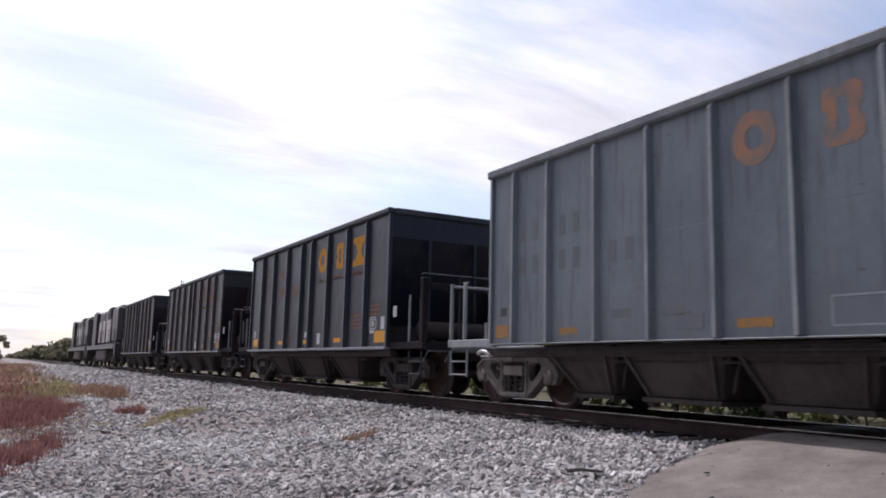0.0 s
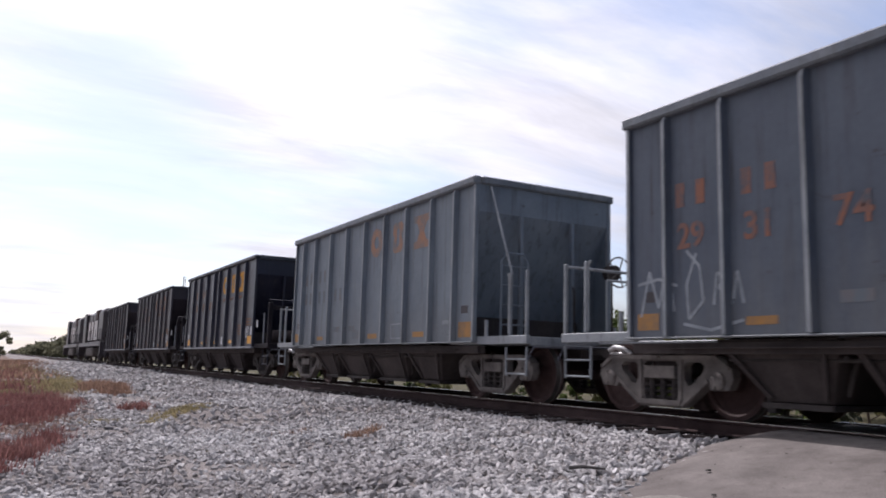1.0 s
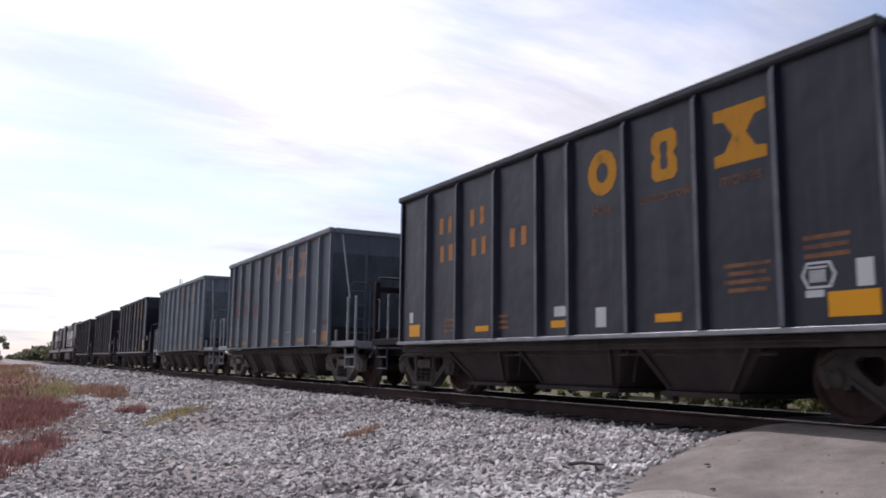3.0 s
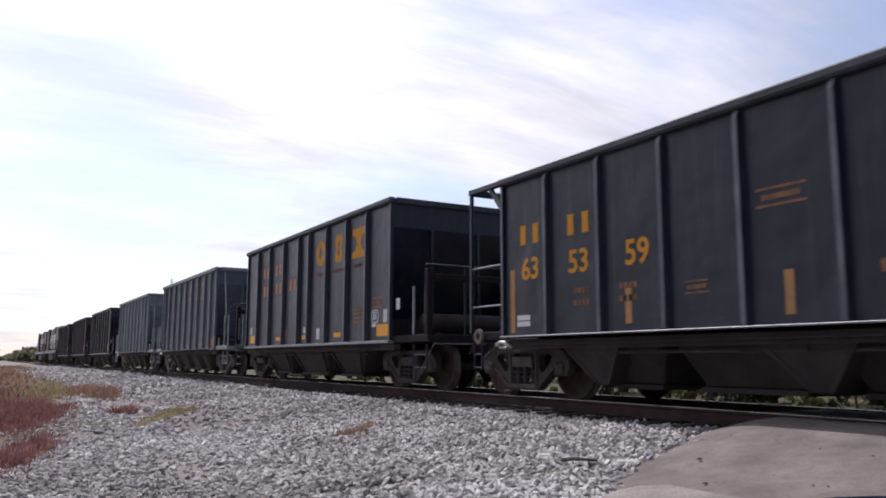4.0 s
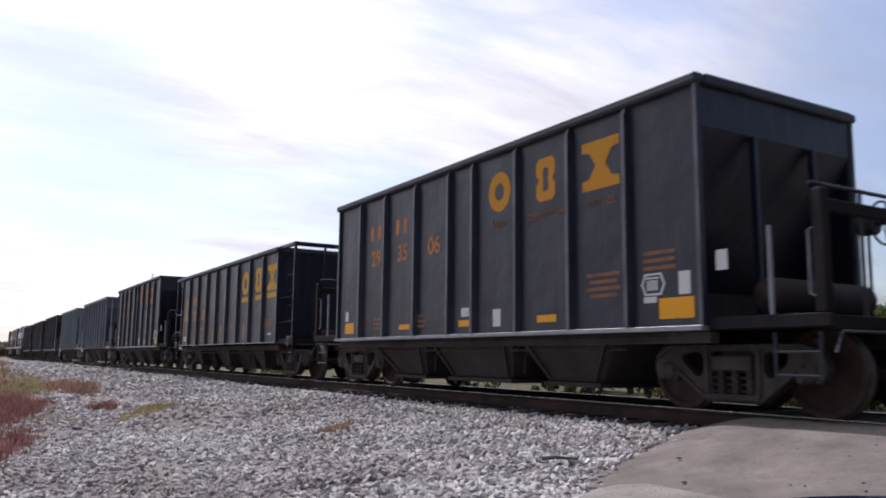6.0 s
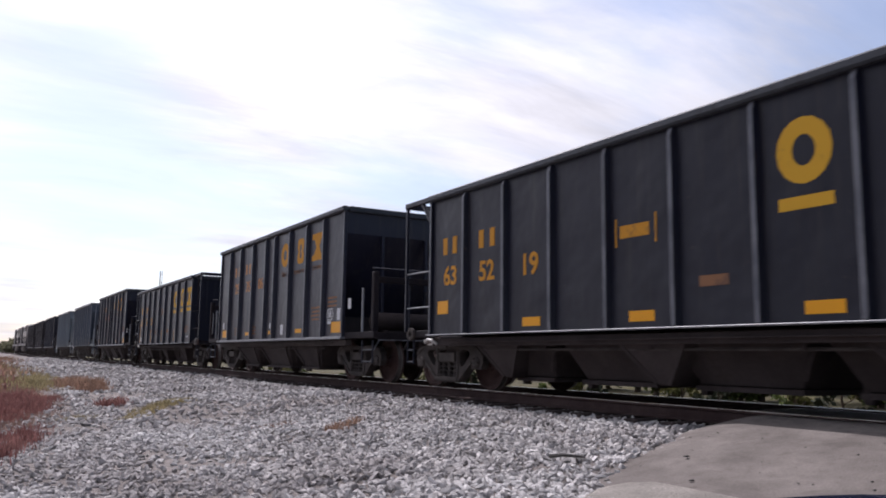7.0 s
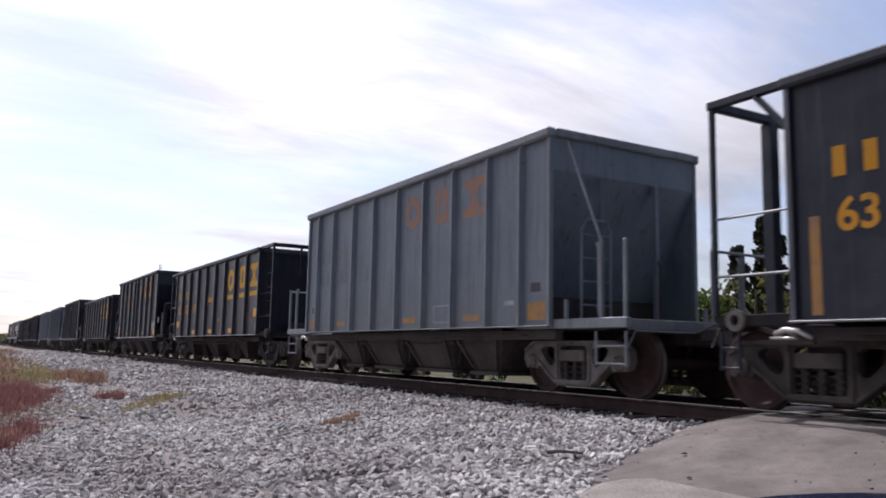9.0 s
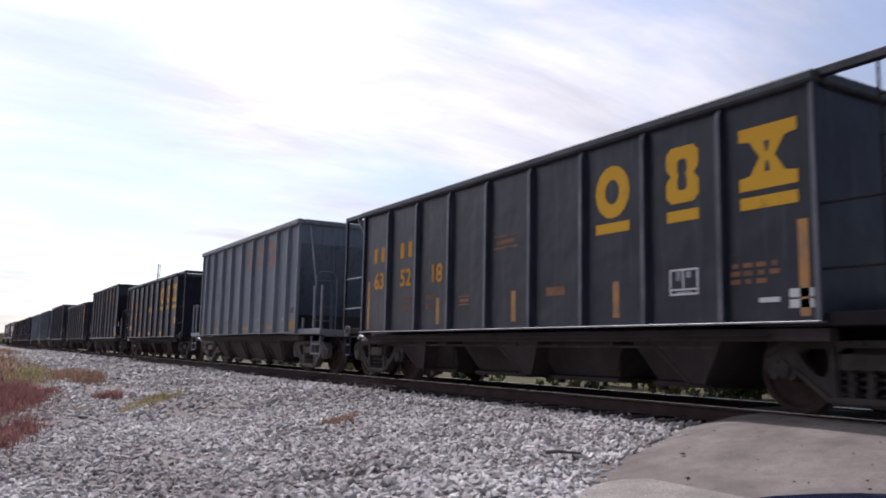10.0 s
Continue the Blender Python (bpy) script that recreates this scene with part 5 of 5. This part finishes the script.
# ---- track ----
def rail_line(x):
    ob = tagged(new("rail"), "steel rail with a polished head and rusty web", "rail", "rails of the track")
    ob.location = (x, 0, RAIL)
    bm = B()
    sec = [(-0.07, -0.17), (0.07, -0.17), (0.07, -0.158), (0.012, -0.135), (0.012, -0.045), (0.036, -0.032), (0.036, -0.006), (-0.036, -0.006), (-0.036, -0.032), (-0.012, -0.045), (-0.012, -0.135), (-0.07, -0.158)]
    a = [bm.verts.new((px, -60, pz)) for px, pz in sec]
    b = [bm.verts.new((px, 900, pz)) for px, pz in sec]
    for i in range(12):
        bm.faces.new((a[i], a[(i + 1) % 12], b[(i + 1) % 12], b[i]))
    part("rail_body", bm, RUST, ob)
    bm = B()
    box(bm, -0.034, 0.034, -60, 900, -0.0059, 0.0)
    part("rail_head", bm, SHINE, ob, "polished rail head")


for x in (CENTRE - 0.755, CENTRE + 0.755):
    rail_line(x)
bm = B()
box(bm, -1.30, 1.30, -0.115, 0.115, -0.18, 0.0)
TIE = mesh_of("railway_tie", bm, WOOD, 0.012)
for k in range(250):
    y = 6.9 + k * 0.53
    o = new("railway_tie", TIE)
    o.matrix_basis = pose(CENTRE + random.uniform(-0.04, 0.04), y, RAIL - 0.172, 0, 0, random.uniform(-1, 1))
    tagged(o, "dark tarred wooden railway tie in ballast", "railway tie", "ties of the track")


# ---- ballast stones ----
def stones():
    rng = np.random.default_rng(7)
    phi = (1 + 5 ** 0.5) / 2
    ico = np.array([(-1, phi, 0), (1, phi, 0), (-1, -phi, 0), (1, -phi, 0), (0, -1, phi), (0, 1, phi), (0, -1, -phi), (0, 1, -phi), (phi, 0, -1), (phi, 0, 1), (-phi, 0, -1), (-phi, 0, 1)]) / 1.902
    tri = np.array([(0, 11, 5), (0, 5, 1), (0, 1, 7), (0, 7, 10), (0, 10, 11), (1, 5, 9), (5, 11, 4), (11, 10, 2), (10, 7, 6), (7, 1, 8), (3, 9, 4), (3, 4, 2), (3, 2, 6), (3, 6, 8), (3, 8, 9), (4, 9, 5), (2, 4, 11), (6, 2, 10), (8, 6, 7), (9, 8, 1)])
    spots = []
    for (x0, x1, y0, y1, per, size) in ((2.2, 7.3, 3.2, 8.0, 380, 0.034), (1.0, 7.3, 8.0, 13.0, 330, 0.033), (0.8, 7.3, 13.0, 22.0, 130, 0.042), (2.2, 7.3, 22.0, 42.0, 45, 0.06), (2.6, 7.3, 42.0, 95.0, 13, 0.11), (7.2, 10.8, 6.6, 24.0, 45, 0.035), (-3.5, 1.0, 4.5, 13.0, 230, 0.028), (-4.5, 0.8, 13.0, 24.0, 90, 0.035), (0.3, 2.2, 3.2, 8.0, 300, 0.029)):
        n = int((x1 - x0) * (y1 - y0) * per)
        p = rng.uniform((x0, y0), (x1, y1), (n, 2))
        spots += [(x, y, size * rng.uniform(0.5, 1.3)) for x, y in p]
    keep = []
    for x, y, r in spots:
        edge = road_edge(x)
        bare_patch = math.hypot((x - 2.5) / 0.55, (y - 8.65) / 0.4) < 1 or noise.noise((x * 0.8 + 3, y * 0.5, 2.0)) > 0.45 and x < 5.0 and y > 8
        worn = x < 4.6 - 0.03 * y and y > 12.5 and noise.noise((x * 0.6, y * 0.25, 5.0)) > -0.28 and rng.random() < 0.72
        if not worn and y > edge + 0.02 - 0.55 * rng.random() ** 5 and not (bare_patch and rng.random() < 0.8) and not (7.55 < x < 9.2 and rng.random() < 0.3):
            keep.append((x, y, r))
    n = len(keep)
    arr = np.array(keep)
    z = np.array([level(x, y) for x, y, _ in keep])
    shape = ico[None] * (1 + rng.uniform(-0.42, 0.36, (n, 12, 1)))
    shape = shape * rng.uniform((0.8, 0.6, 0.45), (1.75, 1.1, 0.95), (n, 3))[:, None, :]
    a, b, c = rng.uniform(0, 6.283, n), rng.uniform(-0.75, 0.75, n), rng.uniform(-0.75, 0.75, n)
    ca, sa, cb, sb, cc, sc = np.cos(a), np.sin(a), np.cos(b), np.sin(b), np.cos(c), np.sin(c)
    rot = np.empty((n, 3, 3))
    rot[:, 0] = np.stack([ca * cb, ca * sb * sc - sa * cc, ca * sb * cc + sa * sc], 1)
    rot[:, 1] = np.stack([sa * cb, sa * sb * sc + ca * cc, sa * sb * cc - ca * sc], 1)
    rot[:, 2] = np.stack([-sb, cb * sc, cb * cc], 1)
    v = np.einsum("nij,nkj->nki", rot, shape) * arr[:, 2][:, None, None]
    v += np.stack([arr[:, 0], arr[:, 1], z + arr[:, 2] * 0.25], 1)[:, None, :]
    f = (tri[None] + 12 * np.arange(n)[:, None, None]).reshape(-1, 3)
    me = bpy.data.meshes.new("ballast")
    me.vertices.add(n * 12)
    me.vertices.foreach_set("co", v.reshape(-1).astype(np.float32))
    me.loops.add(len(f) * 3)
    me.loops.foreach_set("vertex_index", f.reshape(-1).astype(np.int32))
    me.polygons.add(len(f))
    me.polygons.foreach_set("loop_start", np.arange(0, len(f) * 3, 3, dtype=np.int32))
    me.update(calc_edges=True)
    me.shade_flat()
    me.materials.append(STONE)
    tagged(new("ballast", me), "loose grey crushed stone ballast", kind="stuff")


stones()


# ---- plants ----
def blades(name, spots, material, label, per=26, wide=0.012, spread=0.16):
    """Clumps of thin bent blades: spots of (x, y, height)."""
    rng = random.Random(len(spots) * 13 + per)
    verts, faces = [], []
    for x, y, hgt in spots:
        z = level(x, y) - 0.02
        for _ in range(per):
            a, l = rng.uniform(0, 6.283), hgt * rng.uniform(0.5, 1.15)
            bx, by = x + rng.gauss(0, spread), y + rng.gauss(0, spread)
            out = rng.uniform(0.1, 0.75) * l
            dx, dy = math.cos(a), math.sin(a)
            w = wide * rng.uniform(0.7, 1.5)
            k = len(verts)
            for t, ww in ((0, w), (0.55, w * 0.9)):
                cx, cy, cz = bx + dx * out * t * t, by + dy * out * t * t, z + l * t
                verts += [(cx - dy * ww, cy + dx * ww, cz), (cx + dy * ww, cy - dx * ww, cz)]
            verts.append((bx + dx * out, by + dy * out, z + l * 0.95))
            faces += [(k, k + 1, k + 3, k + 2), (k + 2, k + 3, k + 4)]
    return tagged(new(name, bare(name, verts, faces, material)), label, kind="stuff")


def scatter(n, x0, x1, y0, y1, h0, h1, seed, test=lambda x, y: True):
    rng = random.Random(seed)
    out = []
    while n > 0:
        n -= 1
        x, y = rng.uniform(x0, x1), rng.uniform(y0, y1)
        if test(x, y):
            out.append((x, y, rng.uniform(h0, h1)))
    return out


def red_zone(x, y):
    rough = 0.35 * noise.noise((x * 0.9, y * 0.5, 1))
    strip = 10.3 + (x - 0.41) * 3.2 < y + rough < 12.2 + (x - 0.45) * 3.2 and x < 1.3
    mat = 14.6 < y < 25.5 and x + rough < lerp(y, [(14, 0.3), (15, 0.56), (17.2, 1.1), (21.2, 1.8), (24, 1.7), (44, 1.5)])
    return (strip or mat) and noise.noise((x * 1.3, y * 0.7, 7)) > -0.25


def patch(n, cx, cy, rx, ry, h0, h1, seed, slant=0.0):
    rng = random.Random(seed)
    out = []
    for _ in range(n):
        a, r = rng.uniform(0, 6.283), rng.random() ** 0.6
        y = cy + ry * r * math.sin(a)
        out.append((cx + rx * r * math.cos(a) + slant * (y - cy), y, rng.uniform(h0, h1)))
    return out


blades("dry_weeds", scatter(3600, -4.0, 2.4, 8.5, 30, 0.06, 0.24, 1, red_zone), STRAW, "dry reddish brown weeds on the verge", 34, 0.006, 0.12)
blades("dry_weeds", scatter(1500, -3.0, 2.3, 11.0, 30, 0.03, 0.12, 3, lambda x, y: x < lerp(y, [(11, 0.9), (15, 1.4), (22, 2.5), (30, 2.4)]) and noise.noise((x * 1.1, y * 0.5, 9)) > -0.1), MAUVE, "faded low pinkish brown weeds on the verge", 26, 0.006, 0.16)
blades("low_grass", scatter(420, -2.0, 2.6, 25, 38, 0.06, 0.22, 39, lambda x, y: noise.noise((x * 0.9, y * 0.3, 4)) > -0.1), LIME, "yellow-green grass along the verge", 26, 0.010, 0.2)
blades("dry_weeds", scatter(300, -8, 1.5, 26, 60, 0.12, 0.35, 2), STRAW, "dry reddish weeds far along the verge", 24, 0.016, 0.3)
blades("dry_weeds", patch(130, 3.15, 28.0, 0.50, 4.2, 0.10, 0.36, 31), TAN, "clump of dry red-brown weeds in gravel", 30, 0.010, 0.16)
blades("dry_weeds", patch(26, 2.65, 17.9, 0.24, 0.5, 0.08, 0.24, 32), STRAW, "small clump of red-brown weeds in gravel", 34, 0.006, 0.08)
blades("dry_weeds", patch(22, 4.60, 10.45, 0.12, 0.55, 0.05, 0.15, 33, 0.9), TAN, "small dry weed tuft in ballast", 30, 0.005, 0.06)
blades("dry_weeds", scatter(900, -14, 5.0, 42, 130, 0.12, 0.4, 22, lambda x, y: x < 2.6 + 0.025 * (y - 20)), TAN, "tan dry weeds far along the verge", 16, 0.035, 0.7)
blades("dry_weeds", patch(90, 0.55, 17.6, 0.75, 1.9, 0.10, 0.30, 41, 0.28), STRAW, "dense drift of dry red weeds on the verge", 40, 0.006, 0.13)
blades("dry_weeds", patch(70, -0.1, 10.9, 0.45, 0.8, 0.08, 0.26, 42, 0.3), STRAW, "drift of dry red weeds on gravel", 40, 0.005, 0.11)
blades("dry_weeds", patch(16, 4.05, 11.4, 0.30, 0.25, 0.03, 0.10, 43), TAN, "scattered dry tufts in ballast", 18, 0.004, 0.07)
blades("low_grass", patch(110, 2.45, 32.5, 0.50, 4.2, 0.06, 0.22, 34), LIME, "yellow-green grass along the verge", 30, 0.012, 0.16)
blades("low_grass", patch(60, 1.9, 15.8, 0.40, 0.8, 0.03, 0.08, 35), LIME, "low yellow-green grass in gravel", 26, 0.006, 0.09)
blades("low_grass", patch(190, 3.25, 15.8, 0.28, 1.7, 0.03, 0.10, 36, 0.5), LIME, "low yellow-green grass patch in gravel", 26, 0.006, 0.10)
blades("low_grass", patch(30, 2.5, 10.4, 0.35, 0.35, 0.02, 0.05, 37), LIME, "sparse low grass in gravel", 16, 0.005, 0.07)
blades("low_grass", scatter(260, -3, 3.6, 36, 80, 0.08, 0.22, 38), LIME, "yellow-green grass far along the verge", 22, 0.02, 0.35)
blades("trackside_weeds", scatter(520, 11.4, 15.5, 4, 60, 0.08, 0.34, 5, lambda x, y: y > 6.9 and noise.noise((x * 0.5, y * 0.5, 2)) > -0.05), LEAFY, "green-yellow weeds beyond the track", 24, 0.012, 0.2)
blades("trackside_weeds", scatter(260, 11.4, 16, 4, 60, 0.1, 0.35, 6, lambda x, y: y > 6.9 and noise.noise((x * 0.5, y * 0.5, 2)) < 0.0), STRAW, "dry brown weeds beyond the track", 22, 0.010, 0.25)


def leaves(bm_verts, faces, centre, radius, n, size, rng, squash=1.0):
    """Small leaf quads through a clump."""
    for _ in range(n):
        d = Vector((rng.gauss(0, 1), rng.gauss(0, 1), rng.gauss(0, 1)))
        d.normalize()
        r = radius * rng.random() ** 0.4
        c = Vector(centre) + Vector((d.x * r, d.y * r, d.z * r * squash))
        nrm = Vector((rng.gauss(0, 1), rng.gauss(0, 1), rng.gauss(0.4, 1))).normalized()
        u = nrm.orthogonal().normalized()
        v = nrm.cross(u)
        s = size * rng.uniform(0.6, 1.4)
        k = len(bm_verts)
        bm_verts += [tuple(c + u * s), tuple(c + v * s * 0.55), tuple(c - u * s), tuple(c - v * s * 0.55)]
        faces.append((k, k + 1, k + 2, k + 3))


def tree(name, x, y, hgt, wide, material, label, seed, clumps=40, n=60, size=0.12, low=0.3, cone=False):
    rng = random.Random(seed)
    ob = tagged(new(name), label, name)
    z = lerp(x, PROFILE) - 0.05
    ob.location = (x, y, z)
    bm = B()
    rod(bm, [(0, 0, 0), (0.04 * hgt, 0, hgt * 0.3), (0.02 * hgt, 0.03 * hgt, hgt * 0.62), (0, 0, hgt * 0.93)], max(0.035 * hgt, 0.03), 8, 0.02)
    tops = []
    for _ in range(clumps):
        t = rng.uniform(low, 1.0)
        if cone:
            r = wide * (1.05 - t) * rng.uniform(0.3, 1.0)
        else:
            r = wide * math.sqrt(max(0.03, 1 - ((t - 0.62) / 0.42) ** 2)) * rng.uniform(0.25, 1.0)
        a = rng.uniform(0, 6.283)
        tops.append((r * math.cos(a), r * math.sin(a), hgt * t))
    for p in tops[:9]:
        zz = max(0.1 * hgt, p[2] - 0.25 * hgt)
        rod(bm, [(0, 0, zz), (p[0] * 0.5, p[1] * 0.5, (zz + p[2]) / 2), p], 0.012 * hgt, 5, 0.01)
    part("trunk", bm, BARK, ob)
    verts, faces = [], []
    for p in tops:
        leaves(verts, faces, p, wide * (0.24 if not cone else 0.20) * rng.uniform(0.7, 1.3), n, size, rng, 0.75)
    c = new("crown", bare("crown", verts, faces, material))
    c.parent = ob
    return ob


for k, (x, y, hgt, wide) in enumerate(((31.7, 24.4, 7.7, 1.3), (32.6, 24.2, 6.9, 1.3), (30.9, 25.2, 6.3, 1.4), (33.6, 23.6, 6.6, 1.2), (31.2, 23.6, 6.0, 1.3))):
    tree("cedar", x, y, hgt, wide, CEDAR, "dark green conical cedar beyond the line", 11 + k, 60, 80, 0.16, 0.05, True)
rt = random.Random(5)
for k in range(16):
    a = radians(40 + k * 1.75 + rt.uniform(-0.6, 0.6))
    d = rt.uniform(24, 34)
    tree("shrub", d * math.sin(a), d * math.cos(a), rt.uniform(2.3, 3.6), rt.uniform(1.3, 2.2), (LEAF, LEAFY, LEAF)[k % 3], "leafy green shrub beyond the line", 40 + k, 34, 60, 0.10, 0.12)
for k in range(9):
    a = radians(36 + k * 3.1 + rt.uniform(-1, 1))
    d = rt.uniform(40, 55)
    tree("tree", d * math.sin(a), d * math.cos(a), rt.uniform(3.6, 4.8), rt.uniform(2.2, 3.2), LEAF, "broad green tree behind the shrubs", 70 + k, 40, 60, 0.17, 0.2)
for k in range(26):
    tree("bush", rt.uniform(12.6, 16.0), 7.3 + k * 1.5, rt.uniform(0.5, 1.2), rt.uniform(0.35, 0.7), (LEAF, CEDAR, LEAFY)[k % 3], "low leafy bush beside the track", 90 + k, 16, 40, 0.06, 0.05)
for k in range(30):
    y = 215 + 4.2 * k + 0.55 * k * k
    tree("tree", 14.5 + rt.uniform(-1.5, 5), y, rt.uniform(4.9, 6.4) * (0.90 - 0.013 * k), rt.uniform(3.5, 5.5), FARLEAF, "far tree in a row along the line, haze painted into its green", 120 + k, 40, 26, 0.55, 0.0)
tree("tree", 0.2, 110, 3.9, 1.6, FARLEAF, "single tree by the line, haze painted into its grey-green", 150, 30, 50, 0.2, 0.2)


# ---- thin radio mast far behind the line ----
mast = new("radio_mast")
mast.location = (MAST[0], MAST[1], 0)
tagged(mast, "thin pale lattice radio mast far behind the line", "mast")
for a in range(3):
    bm = B()
    c, s = 0.22 * math.cos(a * 2.094), 0.22 * math.sin(a * 2.094)
    rod(bm, [(c, s, 0.05), (c, s, MAST[2])], 0.05, 5)
    part("mast_leg", bm, GREYL, mast)
bm = B()
for k in range(24):
    z = 0.3 + k * (MAST[2] - 0.6) / 24
    a, b = k * 2.094, (k + 1) * 2.094
    beam(bm, (0.22 * math.cos(a), 0.22 * math.sin(a), z), (0.22 * math.cos(b), 0.22 * math.sin(b), z + 0.5), 0.04, 0.04)
part("bracing", bm, GREYL, mast)


# ---- parked car: its nose reaches the view ----
def parked_car():
    ob = tagged(new("parked_car"), "dark blue glossy car parked beside the road", "car")
    ob.matrix_basis = pose(1.62, -0.635, 0.316, 0, 0, -14)
    bm = B()
    side = [(2.30, 0.30), (2.36, 0.45), (2.33, 0.60), (2.20, 0.66), (0.95, 0.72), (-2.2, 0.74), (-2.35, 0.55), (-2.3, 0.28)]
    rows = []
    for y, z in side:       # crowned across, rounded at the nose
        rows.append([bm.verts.new((0.86 * u * (1 - 0.05 * u * u), y - (0.30 * u * u if y > 2 else -0.16 * u * u if y < -2 else 0), z - (0.10 * abs(u) ** 3 if z > 0.6 else 0))) for u in [k / 6 - 1 for k in range(13)]])
    for a, b in zip(rows, rows[1:] + rows[:1]):
        for k in range(12):
            bm.faces.new((a[k], a[k + 1], b[k + 1], b[k]))
    for k in (0, 12):
        bm.faces.new([r[k] for r in rows])
    part("body", bm, CARBLUE, ob, "dark blue painted bodywork", 0.0, True)
    bm = B()
    hull(bm, (-0.78, 0.78, -2.0, 0.95), (-0.62, 0.62, -1.5, 0.25), 0.72, 1.20)
    part("cabin", bm, BLACK, ob, "dark glazed cabin", 0.05)
    for x in (-0.72, 0.72):
        for y in (1.45, -1.45):
            bm = B()
            lathe(bm, [(-0.10, 0.18), (-0.10, 0.30), (-0.07, 0.325), (0.07, 0.325), (0.10, 0.30), (0.10, 0.18)], 20)
            w = part("wheel", bm, BLACK, ob, "black rubber tyre")
            w.matrix_basis = pose(x, y, 0.27)
            bm = B()
            rod(bm, [(-0.085, 0, 0), (0.085, 0, 0)], 0.19, 16)
            part("rim", bm, GREYL, w)
    for x in (-0.62, 0.62):
        bm = B()
        box(bm, x - 0.16, x + 0.16, 2.06, 2.20, 0.44, 0.56)
        part("headlight", bm, GREYL, ob, "clear headlight", 0.02)


CARBLUE = surface("car_blue", (0.010, 0.016, 0.045), (0.013, 0.020, 0.052), 0.18, 0.1, 1.0, 80, 0.0)
parked_car()

rd = random.Random(3)
bm = B()
for _ in range(46):
    x, y = rd.uniform(4.9, 7.0), rd.uniform(2.2, 6.0)
    if y < road_edge(x) - 0.1:
        z = lerp(x, ROAD) + 0.008
        s = rd.uniform(0.003, 0.009) * (2.0 if rd.random() < 0.08 else 1.0)
        hull(bm, (x - s * 1.6, x + s * 1.6, y - s, y + s), (x - s, x + s, y - s * 0.6, y + s * 0.6), z, z + s * 0.8)
tagged(new("debris", mesh_of("debris", bm, TAR)), "dark pebbles and crumbs on the asphalt", kind="stuff")

# fallen stick in the ballast
bm = B()
rod(bm, [(-0.16, 0.02, 0.03), (-0.04, 0, 0.045), (0.08, -0.02, 0.04), (0.17, 0.01, 0.03)], 0.020, 6, 0.010)
stick = new("stick", mesh_of("stick", bm, TAR))
stick.matrix_basis = pose(4.86, 5.96, level(4.86, 5.96) + 0.04, 0, 0, -30)
tagged(stick, "dark broken stick lying on ballast", "stick")


# ---- what moves ----
def motions():
    steps = [0.5 * k for k in range(21)]
    for thing, at in TRAIN:
        walk(thing, [(t, pose(CENTRE, at + run(t), RAIL)) for t in steps])
    frames = list(range(0, 301, 2))
    for w, y, z, r in WHEELS:
        walk(w, [(k / 30, pose(0, y, z, -math.degrees(run(k / 30) / r))) for k in frames])


motions()
